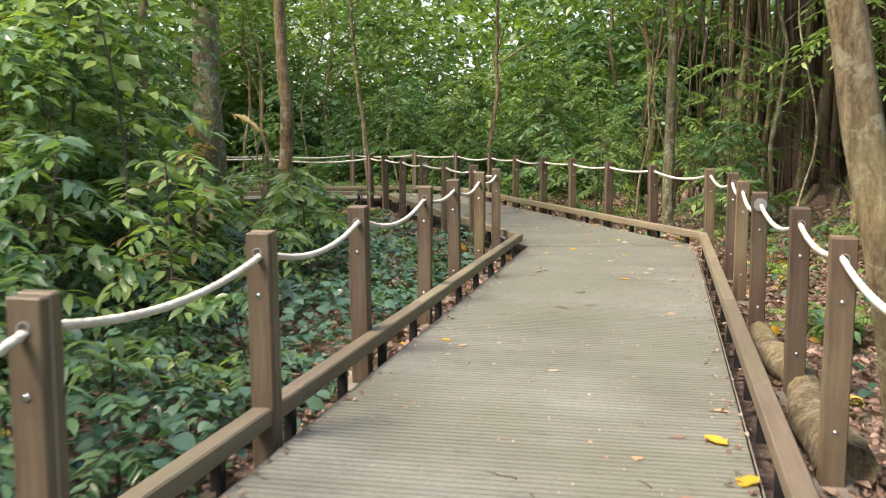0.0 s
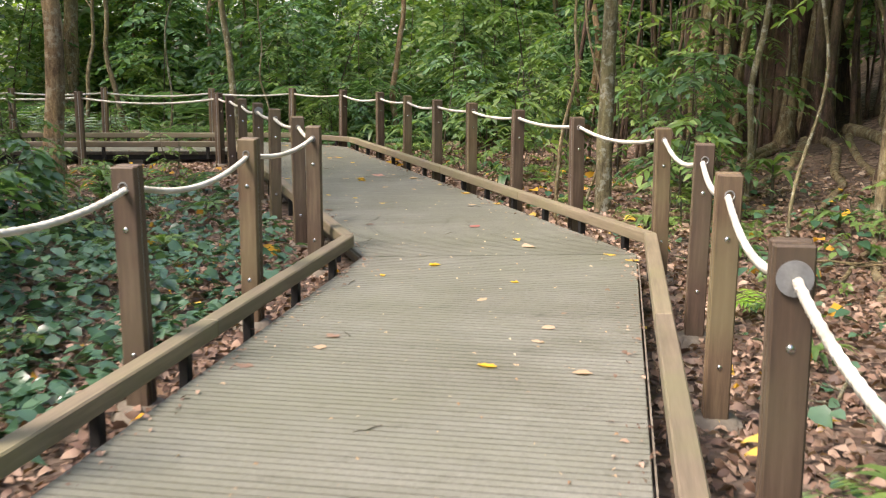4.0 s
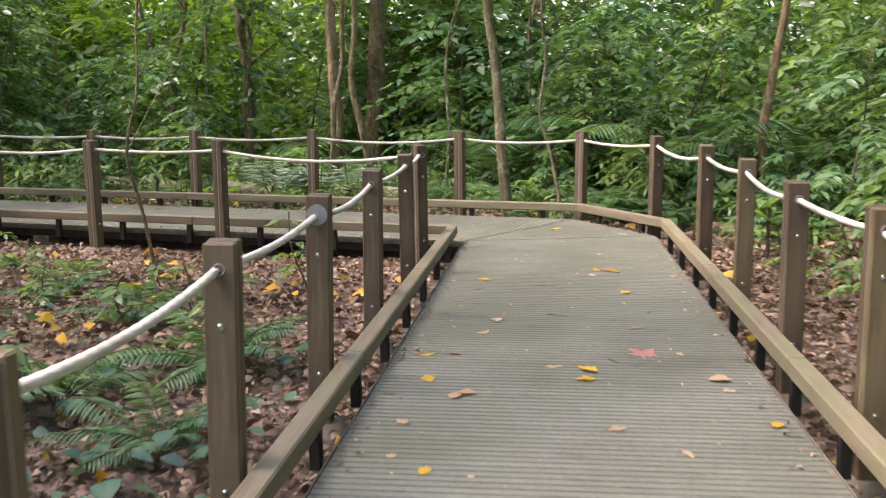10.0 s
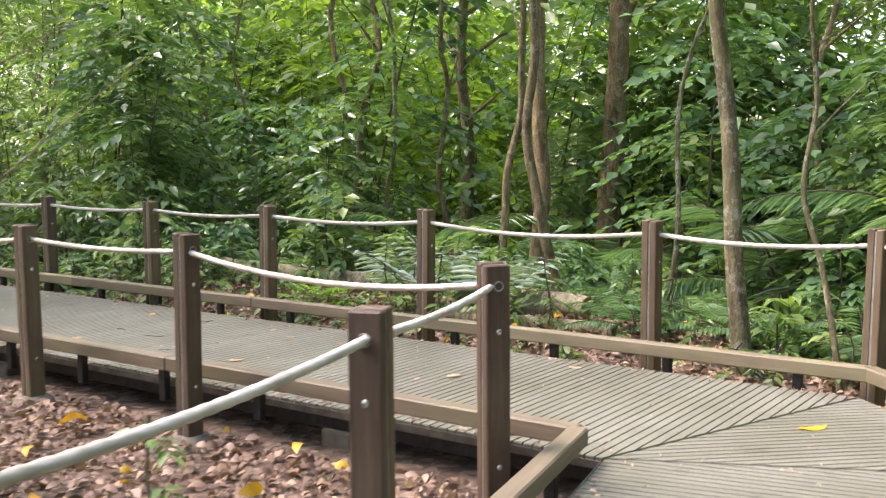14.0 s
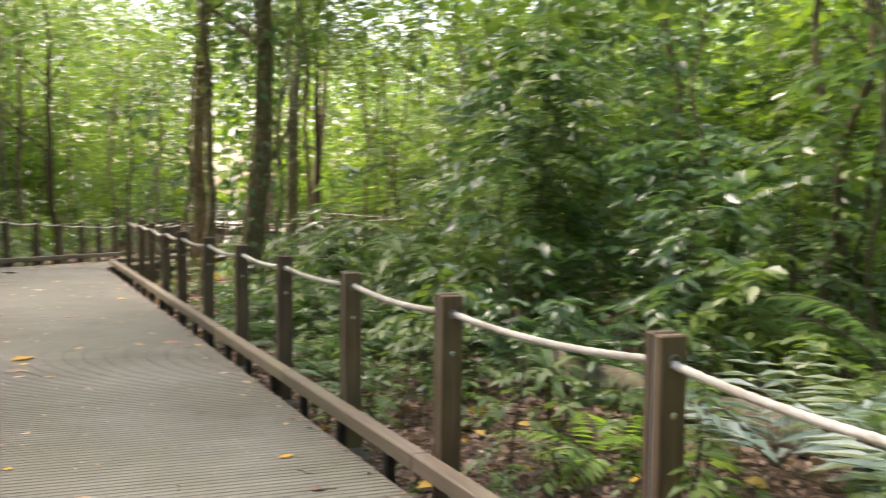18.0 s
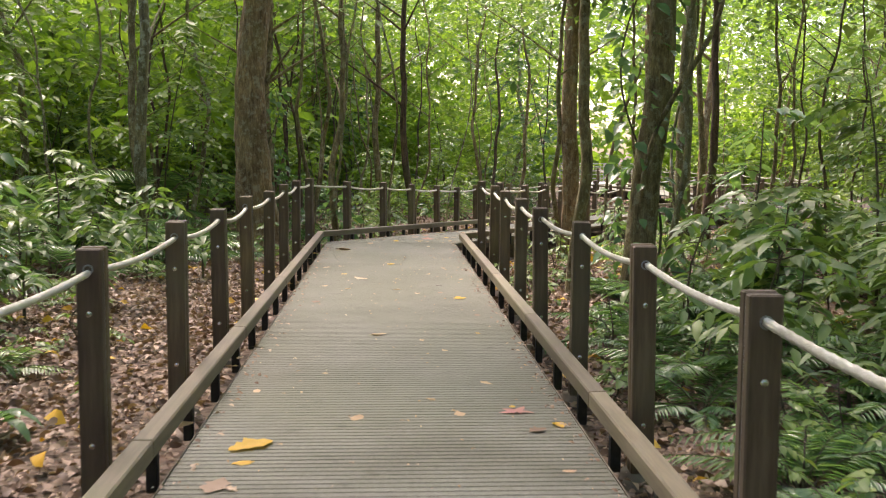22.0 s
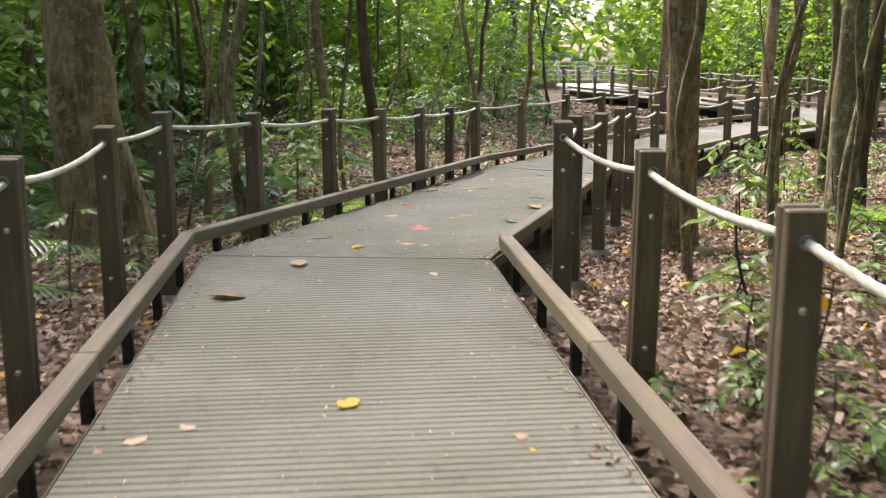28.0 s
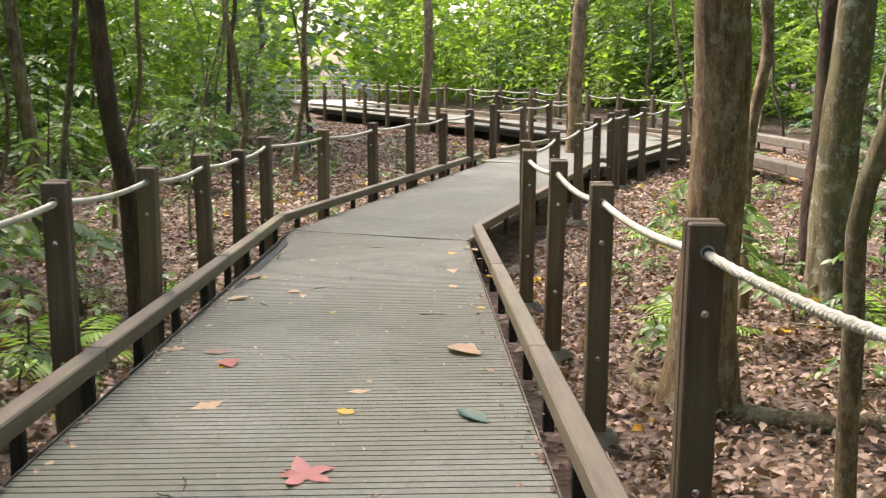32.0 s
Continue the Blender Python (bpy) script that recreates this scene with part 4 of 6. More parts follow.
def undergrowth():
    rng = np.random.default_rng(21)
    meshes = [plant_template(w, l, m, "shrub") for (w, l), m in zip(SAPLINGS, (M_LEAF, M_LEAF_DARK, M_LEAF, M_LEAF_DARK, M_LEAF, M_LEAF))]
    kinds = ["leafy green shrub with paired leaflets", "dark green glossy-leaved shrub", "tall leafy sapling with drooping leaflets", "low dark broad-leaved bush", "spreading green sapling with small leaves", "small green seedling in leaf litter"]
    for x, y in scatter(rng, 600, (-40, 16, -9, 36), 1.75, 8.0, lambda x, y: kept_clear(x, y) or (on_bank(x, y) and rng.random() < 0.88) or (-24 < x < -13 and 11 < y < 16.6 and rng.random() < 0.45)):
        d = float(walk_dist(x, y))
        seed, bush, tall = REACH[region(x, y)]
        if d < seed or (x < -19.5 and d < 9.0 and rng.random() < 0.72):
            continue
        if d < bush:
            k, s = 5, float(rng.uniform(0.5, 1.1))
            if rng.random() < 0.35:
                continue
        elif d < tall:
            k, s = int(rng.choice([0, 3, 3])), float(rng.uniform(0.7, 1.1))
        elif rng.random() < 0.3:
            continue
        else:
            k, s = int(rng.choice([0, 1, 2, 4, 4])), float(rng.uniform(0.8, 1.25))
        name = "seedling" if k == 5 else "shrub"
        place_plant(meshes[k], name, pose(x, y, float(ground_z(x, y)) - 0.03, 0, 0, float(rng.uniform(0, 360))) @ Matrix.Scale(s, 4), kinds[k], name, "forest seedlings" if k == 5 else "understorey shrubs")
    wood, leaves, dark, light = [], [], [], []
    for x, y in scatter(rng, 2000, (-68, 22, -14, 56), 3.2, 24.0, lambda x, y: clearing(x, y) or (x < -52 and 19 < y < 32) or (on_bank(x, y) and rng.random() < 0.9) or (-24 < x < -13 and 9 < y < 16.6 and rng.random() < 0.5)):
        d = float(walk_dist(x, y))
        reg = region(x, y)
        seed, bush, tall = REACH[reg]
        if x < -19.5 and d < 11.5 and rng.random() < 0.74:
            continue
        if d < tall + 0.3:
            if d < bush + 0.3 or rng.random() < 0.4:
                continue
            k = 3
        else:
            k = int(rng.choice([3, 3, 3, 0, 0, 1] if reg == "north" and d < 11 else [3, 3, 0, 0, 1, 2]))
        if d > 13 and k == 3:
            k = 2
        s, yaw = float(rng.uniform(0.8, 1.25)), float(rng.uniform(0, 6.28))
        if kept_clear(x, y):
            k, s = 3, s * 0.75
        z = float(ground_z(x, y)) - 0.05
        w, l = (WIDE_SAPLINGS if d > 11 else FAR_SAPLINGS)[k]
        wood.append(moved(w, x, y, z, yaw, s))
        # far plants get the yellow-green copy, painted as if in sun
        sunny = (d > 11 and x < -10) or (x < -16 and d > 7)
        # share of dark-leaf copies varies by stretch, imitating shade through colour
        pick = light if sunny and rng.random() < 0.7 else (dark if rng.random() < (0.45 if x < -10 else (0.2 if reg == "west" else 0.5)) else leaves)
        pick.append(moved(l, x, y, z, yaw, s))
    stuff("sapling_stems", wood, M_TWIG, "thin brown stems of the forest undergrowth")
    stuff("undergrowth", leaves, M_LEAF, "dense mid-green forest undergrowth")
    stuff("shaded_undergrowth", dark, M_LEAF_DARK, "dense forest undergrowth, shade put into its dark green")
    stuff("sunny_undergrowth", light, M_LEAF_SUN_TINT, "far undergrowth in bright yellow-green, sunlight put into the colour")


undergrowth()


def floor_seedlings():
    """Small green seedlings standing in the open leaf litter."""
    rng = np.random.default_rng(23)
    wood, leaves = sapling_arrays(rng, 0.3, 5, 6, 0.085, 0.042, 0.16, True)
    tall = sapling_arrays(rng, 0.7, 8, 9, 0.09, 0.04, 0.3, True)
    bits, twigs = [], []
    for x, y in scatter(rng, 300, (-40, -17.5, 11, 33), 1.9, 9.5) + scatter(rng, 150, (-17, 8, -4, 24), 1.9, 4.2) + scatter(rng, 170, (-17, -1, 20.2, 23.6), 1.35, 3.8):
        w, l = tall if rng.random() < 0.22 else (wood, leaves)
        z, yaw, s = float(ground_z(x, y)) - 0.01, float(rng.uniform(0, 6.28)), float(rng.uniform(0.5, 1.2))
        bits.append(moved(l, x, y, z, yaw, s))
        twigs.append(moved(w, x, y, z, yaw, s))
    stuff("floor_seedlings", bits, M_LEAF, "many small green seedlings in leaf litter")
    stuff("seedling_stems", twigs, M_TWIG, "thin stems of small seedlings")


floor_seedlings()


def sunlit_gap(x, y, z):
    """Places from which a leaf would shade the white landing."""
    return math.hypot((x + 0.6 * z + 60.8) / 6.0, (y + 0.35 * z - 29.2) / 4.2) < 1.0


def sky_window(x, y, z):
    """The break in the trees through which the bright sky shows behind the landing."""
    return x < -44 and 10.8 < math.degrees(math.atan2(y - 18.5, -17.4 - x)) < 14.6 and z < 6.5


def far_woods():
    rng = np.random.default_rng(41)
    # the canopy hides sky and, where unseen, is there to shade the forest
    for name, mat, near, far, clumps, per, label in (("far_woods", M_LEAF_SUN_TINT, 15, 32, 4600, 24, "wall of distant forest leaves, sunlight put into their colour"), ("canopy", M_LEAF, 6, 26, 2600, 14, "forest canopy leaves, partly unseen and added for shade")):
        P = []
        while len(P) < clumps:
            x, y = rng.uniform(-78, 24), rng.uniform(2, 62)
            d = float(walk_dist(x, y))
            if name == "canopy" and x < 0 and y < 13 and x > -10 and rng.random() < 0.75:
                continue
            if near < d < far and (name == "far_woods" or x > -12 or rng.random() < 0.65):
                z = rng.uniform(0.2, 13.0) if name == "far_woods" else rng.uniform(4.2, 11.5)
                if not sunlit_gap(x, y, z) and (not sky_window(x, y, z) or rng.random() < 0.12):
                    P.append((x, y, z))
        # more canopy clumps added to darken the woods behind the bend
        if name == "canopy":
            P += [(rng.uniform(-24, -8), rng.uniform(26, 40), rng.uniform(4.0, 12.5)) for _ in range(120)]
        # extra yellow-green clumps brighten the woods left of the deck
        if name == "far_woods":
            P += [(rng.uniform(-42, -26), rng.uniform(7, 15.5), rng.uniform(1.2, 8.5)) for _ in range(260)]
        P = np.repeat(np.array(P), per, 0)
        P = P + rng.normal(0, 0.6, P.shape) * (1, 1, 0.7)
        D = rng.normal(0, 1, P.shape) * (1, 1, 0.5)
        shape = simple_leaf(0.34, 0.17) if name == "far_woods" else simple_leaf(0.42, 0.22)
        bits = [put_leaves(shape, P, D, rng.normal(0, 0.5, len(P)), rng.uniform(0.6, 1.5, len(P)))]
        P = []
        if name == "far_woods":
            while len(P) < 3000:
                x, y = rng.uniform(-78, -44), rng.uniform(0, 36)
                z = rng.uniform(0.0, 15.0)
                if float(walk_dist(x, y)) > 4.0 and not sunlit_gap(x, y, z) and (not sky_window(x, y, z) or (z > 2.0 and rng.random() < 0.22)):
                    P.append((x, y, z))
        if P:
            P = np.repeat(np.array(P), 34, 0)
            P = P + rng.normal(0, 0.6, P.shape) * (1, 1, 0.7)
            D = rng.normal(0, 1, P.shape) * (1, 1, 0.5)
            bits.append(put_leaves(simple_leaf(0.23, 0.12), P, D, rng.normal(0, 0.5, len(P)), rng.uniform(0.6, 1.5, len(P))))
        stuff(name, bits, mat, label)
    P = np.repeat(np.array([(rng.uniform(-5, 18), rng.uniform(29, 44), rng.uniform(0.5, 11.0)) for _ in range(380)]), 26, 0)
    P = P + rng.normal(0, 0.6, P.shape) * (1, 1, 0.7)
    D = rng.normal(0, 1, P.shape) * (1, 1, 0.5)
    a = put_leaves(simple_leaf(0.3, 0.15), P, D, rng.normal(0, 0.5, len(P)), rng.uniform(0.6, 1.5, len(P)))
    # dark leaf colour stands in for the shade deep in the woods
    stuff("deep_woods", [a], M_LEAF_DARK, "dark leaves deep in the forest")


far_woods()


def forest_rim():
    """The forest going on beyond what can be told apart."""
    rng = np.random.default_rng(43)
    P = []
    while len(P) < 2600:
        x, y = rng.uniform(-110, 60), rng.uniform(-50, 95)
        z = rng.uniform(0.0, 17.0)
        if 31 < float(walk_dist(x, y)) < 46 and not sunlit_gap(x, y, z) and (not sky_window(x, y, z) or rng.random() < 0.2):
            P.append((x, y, z))
    P = np.repeat(np.array(P), 9, 0)
    P = P + rng.normal(0, 1.3, P.shape)
    D = rng.normal(0, 1, P.shape) * (1, 1, 0.6)
    a = put_leaves(simple_leaf(1.1, 0.6), P, D, rng.normal(0, 0.6, len(P)), rng.uniform(0.6, 1.5, len(P)))
    stuff("forest_rim", [a], M_LEAF, "green mass of forest leaves in the distance")
    # rim leaves past the clearing carry sunlight in their colour
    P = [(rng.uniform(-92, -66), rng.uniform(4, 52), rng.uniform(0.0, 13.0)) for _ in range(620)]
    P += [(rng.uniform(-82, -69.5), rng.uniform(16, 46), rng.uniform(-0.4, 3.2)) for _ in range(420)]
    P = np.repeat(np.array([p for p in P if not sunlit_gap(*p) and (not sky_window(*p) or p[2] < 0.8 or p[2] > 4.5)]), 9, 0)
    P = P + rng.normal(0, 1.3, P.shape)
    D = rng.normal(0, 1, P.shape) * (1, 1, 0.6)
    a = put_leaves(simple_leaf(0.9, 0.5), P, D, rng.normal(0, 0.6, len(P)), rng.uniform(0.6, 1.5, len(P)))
    stuff("sunlit_rim", [a], M_LEAF_SUN_TINT, "yellow-green leaves beyond the clearing, coloured as if sunlit")


forest_rim()


def palms_and_ferns():
    rng = np.random.default_rng(51)
    big = plant_template(*FRONDS[0], M_LEAF_DARK, "palm")
    fern = plant_template(*FRONDS[1], M_LEAF, "fern")
    huge = plant_template(*FRONDS[2], M_LEAF_DARK, "palm")
    for x, y, s in ((-16.2, 14.8, 0.8), (-17.8, 15.3, 0.9), (-19.2, 15.9, 0.7), (-20.4, 14.0, 1.1), (-22.2, 13.2, 1.1), (-14.6, 14.2, 0.9), (-18.2, 13.0, 1.2), (-27.6, 17.0, 0.9), (-9.5, 24.2, 0.8), (-19.5, 14.6, 1.0), (-21.0, 15.2, 0.9), (-24.8, 15.4, 1.0)):
        place_plant(big, "palm", pose(x, y, float(ground_z(x, y)), 0, 0, float(rng.uniform(0, 360))) @ Matrix.Scale(s, 4), "young palm with arching dark feather fronds", "palm", "understorey palms")
    for x, y, s in ((-4.5, 28.0, 1.0), (-1.2, 25.6, 1.0), (1.4, 24.6, 1.1), (3.2, 24.2, 1.0), (0.2, 26.4, 1.2), (2.4, 26.0, 1.2), (-6.4, 26.0, 0.9), (1.5, 27.5, 1.1), (-8.0, 30.0, 1.0), (3.5, 25.5, 0.9), (-27.5, 13.0, 1.1), (-31.0, 13.5, 1.1), (-24.0, 11.5, 1.0)):
        place_plant(huge, "palm", pose(x, y, float(ground_z(x, y)) + 0.5, 0, 0, float(rng.uniform(0, 360))) @ Matrix.Scale(s, 4), "large dark palm with long drooping fronds", "palm", "understorey palms")
    for x, y in scatter(rng, 60, (-17.5, 9, -4, 30), 1.9, 4.5, kept_clear):
        place_plant(fern, "fern", pose(x, y, float(ground_z(x, y)) - 0.02, 0, 0, float(rng.uniform(0, 360))) @ Matrix.Scale(float(rng.uniform(0.35, 0.8)), 4), "small green fern on the forest floor", "fern", "ground ferns")


palms_and_ferns()


def ground_cover():
    """Ivy-like cover left of the first stretch, litter everywhere near the walkway."""
    rng = np.random.default_rng(61)
    n = 33000
    x, y = rng.uniform(-6.5, 2.6, n), rng.uniform(-4, 15.0, n)
    line = np.interp(y, [-9, 9.6, 15], [-0.77, 2.46, 0.98])
    keep = (x < line - 0.12) & (rng.random(n) < np.clip((13.5 - y) / 5.0, 0.08, 1))
    x2, y2 = rng.uniform(2.6, 8.0, 2600), rng.uniform(-6, 14, 2600)
    line2 = np.interp(y2, [-9, 9.5, 14], [1.86, 5.15, 3.9])
    k2 = (x2 > line2 + 0.25) & (rng.random(2600) < 0.6)
    x, y = np.r_[x[keep], x2[k2]], np.r_[y[keep], y2[k2]]
    P = np.stack([x, y, ground_z(x, y) + 0.04 + rng.random(len(x)) * (0.08 + 0.26 * smooth01(0.5 + np.sin(1.9 * x) * np.sin(1.6 * y + 0.5 * x)))], -1)
    az = rng.uniform(0, 6.28, len(x))
    D = np.stack([np.cos(az), np.sin(az), rng.uniform(-0.35, 0.1, len(x))], -1)
    a = put_leaves(leaf_shape(0.105, 0.09, 0.1, 0.2), P, D, rng.normal(0, 0.3, len(x)), rng.uniform(0.6, 1.3, len(x)))
    stuff("ground_cover", [a], M_COVER, "low blue-green creeping ground cover leaves", "ground cover")
    for name, mat, count, size, label in (("leaf_litter", M_LITTER, 215000, 0.062, "dry brown fallen leaves on the ground"), ("far_litter", M_LITTER, 60000, 0.095, "dry leaves strewn under the trees further off"), ("yellow_litter", M_YELLOW, 1100, 0.125, "scattered yellow fallen leaves")):
        x, y = rng.uniform(-52 if name == "far_litter" else -42, -16 if name == "far_litter" else 10, count * 5), rng.uniform(-6, 34, count * 5)
        d = walk_dist(x, y)
        ok = (d > np.where(x < -33, 1.3, 5.5)) & (d < 13) if name == "far_litter" else (d > 1.12) & (d < 6.5) & (rng.random(count * 5) < np.clip(1.8 - d / 3.6, 0.12, 1))
        x, y = x[ok][:count], y[ok][:count]
        P = np.stack([x, y, ground_z(x, y) + rng.uniform(0.012, 0.05, len(x)) + (0.02 if name == "yellow_litter" else 0.0)], -1)
        az = rng.uniform(0, 6.28, len(x))
        D = np.stack([np.cos(az), np.sin(az), rng.normal(0, 0.25, len(x))], -1)
        a = put_leaves(dry_leaf(size, size * 0.48), P, D, rng.normal(0, 0.7, len(x)), rng.uniform(0.35, 1.5, len(x)) ** 1.15)
        stuff(name, [a], mat, label, "leaf litter")


ground_cover()


# ---- banyan roots on the bank, roots and logs ----
def wavy(rng, a, b, wob, n=14):
    t = np.linspace(0, 1, n)
    p = np.array(a)[None] * (1 - t[:, None]) + np.array(b)[None] * t[:, None]
    for ax in range(3):
        k = rng.uniform(4, 10)
        p[:, ax] += wob * np.sin(k * t + rng.uniform(0, 6)) * np.sin(np.pi * t) * (1 if ax < 2 else 0.4)
    return p


def banyan(x, y):
    """A core of fused stems behind a curtain of hanging roots, bark darkened to imitate deep shade, with props on the
    uphill side.
    """
    rng = np.random.default_rng(71)
    z = float(ground_z(x, y))
    root = thing("banyan_tree", pose(x, y, z), "old banyan with many hanging brown aerial roots", "tree")
    (v, f), pts, rad = trunk_arrays(rng, 8.0, 0.62, (0.02, 0.0), 0.06, 0.7, 26)
    ang = np.tile(np.arange(26), 34) * 2 * np.pi / 26
    c = np.repeat(pts, 26, 0)
    v = c + (v - c) * (1 + 0.16 * np.sin(ang * 7 + 1.0) + 0.08 * np.sin(ang * 13))[:, None]
    shared("trunk", arrays_mesh("trunk", v, f, M_BARK_DARK, True), root)
    t = np.linspace(0, 1, 14)

    def hang(px, py, tx, ty, top, r0, wob, mat):
        foot = float(ground_z(x + px, y + py)) - z - 0.12
        a = tube(wavy(rng, (px, py, foot), (tx, ty, top), wob), r0 * (1 + 1.3 * np.exp(-t * 14) + 0.25 * np.sin(9 * t + rng.uniform(0, 6))), 8)
        shared("aerial_root", arrays_mesh("aerial_root", a[0], a[1], mat, True), root)

    for k in range(52):
        az, r = rng.uniform(2.6, 6.4), rng.uniform(0.9, 1.75)
        px, py = 1.15 * r * math.cos(az), r * math.sin(az)
        r0 = float(rng.choice([0.014, 0.02, 0.03, 0.045, 0.08]))
        hang(px, py, px * 0.93 + rng.normal(0, 0.1), py * 0.93 + rng.normal(0, 0.1), rng.uniform(4.5, 6.8), r0, 0.07, M_BARK if k % 3 == 0 else M_BARK_DARK)
    for k in range(16):
        az, r = rng.uniform(4.6, 6.6), rng.uniform(1.9, 4.0)
        px, py = r * math.cos(az), r * math.sin(az)
        hang(px, py, px * 0.35, py * 0.35, rng.uniform(3.0, 5.5), rng.uniform(0.02, 0.055), 0.16, M_BARK if k % 2 else M_BARK_DARK)
    for k in range(14):
        az, r = rng.uniform(2.2, 3.6), rng.uniform(1.9, 3.6)
        px, py = r * math.cos(az), r * math.sin(az)
        hang(px, py, px * 0.9, py * 0.9, rng.uniform(4.0, 6.0), rng.uniform(0.012, 0.03), 0.12, M_BARK_DARK)
    # wide, dense crown above the view, sized to shade the bank
    c = crown_arrays(rng, np.array([0.5, -1.6, 6.2]), 5.8, 1.7, 300, 28, 0.22)
    shared("crown", arrays_mesh("crown", c[0], c[1], M_LEAF_DARK), root)


banyan(9.35, 17.7)


def ground_root(seed, pts, r0, label="brown surface root snaking over the forest floor"):
    rng = np.random.default_rng(seed)
    path = []
    for (ax, ay), (bx, by) in zip(pts[:-1], pts[1:]):
        for t in np.linspace(0, 1, 9)[:-1]:
            path.append((ax + (bx - ax) * t, ay + (by - ay) * t))
    path = np.array(path + [pts[-1]])
    path += np.stack([0.06 * np.sin(np.arange(len(path)) * 0.9 + rng.uniform(0, 6)), 0.06 * np.cos(np.arange(len(path)) * 0.7)], -1)
    p = np.concatenate([path, (ground_z(path[:, 0], path[:, 1]) + r0 * 0.25)[:, None]], 1)
    rad = r0 * np.linspace(1.0, 0.35, len(p))
    v, f = tube(p, rad, 8)
    ob = new("tree_root", arrays_mesh("tree_root", v - p[0], f, M_BARK, True))
    ob.location = p[0]
    tagged(ob, label, "root", "surface roots")


ROOTS = [([(5.3, 12.2), (5.9, 11.3), (6.2, 10.3)], 0.05), ([(5.2, 12.4), (5.0, 13.6), (5.5, 15.0)], 0.05), ([(5.4, 12.4), (6.6, 12.6), (7.9, 13.4)], 0.055), ([(5.3, 12.1), (5.6, 11.0), (5.5, 10.2)], 0.035),
         ([(8.7, 16.4), (7.2, 15.0), (5.8, 14.3)], 0.1), ([(9.0, 16.1), (7.4, 13.6), (6.3, 11.8)], 0.09), ([(9.6, 16.0), (8.8, 12.0), (7.4, 9.5)], 0.1), ([(8.2, 17.3), (6.6, 16.7), (5.0, 16.4)], 0.09), ([(9.2, 16.0), (8.2, 13.0), (6.6, 10.6)], 0.07), ([(9.9, 15.8), (9.7, 12.5), (8.9, 10.0)], 0.1), ([(10.4, 15.8), (10.6, 12.0), (9.8, 8.4)], 0.09), ([(8.5, 16.0), (6.9, 14.2), (5.9, 12.9)], 0.05), ([(9.4, 15.6), (8.0, 11.6), (6.5, 8.9)], 0.055),
         ([(8.4, 18.2), (6.2, 18.6), (4.4, 18.9)], 0.07), ([(9.8, 15.5), (9.4, 11.0), (8.2, 7.5)], 0.1), ([(7.8, 11.0), (6.8, 9.0), (6.1, 7.4)], 0.06), ([(8.2, 14.6), (6.9, 13.6), (5.8, 13.3)], 0.045),
         ([(-22.0, 21.9), (-21.2, 22.8), (-19.8, 23.4)], 0.07), ([(-22.0, 21.8), (-23.2, 21.9), (-24.4, 22.8)], 0.06), ([(-22.9, 23.5), (-21.4, 23.3), (-20.6, 23.8)], 0.07), ([(-23.5, 16.0), (-22.6, 16.9), (-21.6, 17.1)], 0.1),
         ([(-23.5, 16.0), (-24.6, 16.9), (-25.2, 17.4)], 0.1), ([(-24.6, 24.4), (-23.0, 25.1), (-21.4, 25.0)], 0.045)]
for k, (pts, r) in enumerate(ROOTS):
    ground_root(200 + k, pts, r)


M_LOG = bark("log_pale", (0.16, 0.13, 0.08), (0.34, 0.29, 0.2), (0.5, 0.45, 0.33), (0.3, 0.36, 0.16), 0.6)


def log(seed, a, b, r0, mat, label):
    rng = np.random.default_rng(seed)
    za, zb = float(ground_z(*a)) + r0 * 0.75, float(ground_z(*b)) + r0 * 0.75
    p = wavy(rng, (*a, za), (*b, zb), 0.05, 16)
    v, f = tube(p, r0 * (1 - 0.25 * np.linspace(0, 1, 16)), 12)
    bm = bmesh.new()
    vs = [bm.verts.new(q - p[0]) for q in v]
    for q in f:
        bm.faces.new([vs[i] for i in q])
    bm.faces.new(vs[:12])
    bm.faces.new(vs[-12:][::-1])
    for q in bm.verts:
        q.co += Vector((noise.noise(q.co * 4), noise.noise(q.co * 4 + Vector((9, 0, 0))), noise.noise(q.co * 5))) * r0 * 0.3
    me = bpy.data.meshes.new("log")
    bm.to_mesh(me)
    bm.free()
    me.materials.append(mat)
    me.shade_smooth()
    ob = new("log", me)
    ob.location = p[0]
    tagged(ob, label, "log", "fallen logs")


log(1, (-7.2, 22.75), (-4.5, 23.35), 0.16, M_LOG, "pale rotting log lying in dry leaves")
log(2, (-3.5, 22.75), (-2.1, 22.85), 0.17, M_LOG, "short weathered log beside a young palm")
log(3, (-3.4, 22.3), (-1.4, 22.1), 0.08, M_LOG, "thin dark log in dry leaves")
log(4, (3.68, 0.9), (4.3, 4.3), 0.13, M_BARK, "brown log lying along the outer rail posts")
log(5, (2.4, 21.2), (4.2, 20.6), 0.1, M_BARK, "dark log behind the corner of the rail")
log(6, (-20.5, 16.6), (-18.8, 16.2), 0.07, M_BARK, "mossy branch lying on the forest floor")


# ---- broad-leaved rosettes, palm with painted silver sheen and low plants ----
# bluish leaf whitened in its colour to imitate the sky's reflection
M_SILVER_SHEEN = leaf_material("leaf_silver_sheen", [(0.0, (0.12, 0.21, 0.16)), (0.5, (0.27, 0.37, 0.32)), (1.0, (0.56, 0.64, 0.61))], 0.22, 0.2)
M_FRESH = leaf_material("leaf_fresh", [(0.0, (0.14, 0.27, 0.04)), (0.5, (0.22, 0.38, 0.06)), (1.0, (0.33, 0.48, 0.09))], 0.35, 0.45)


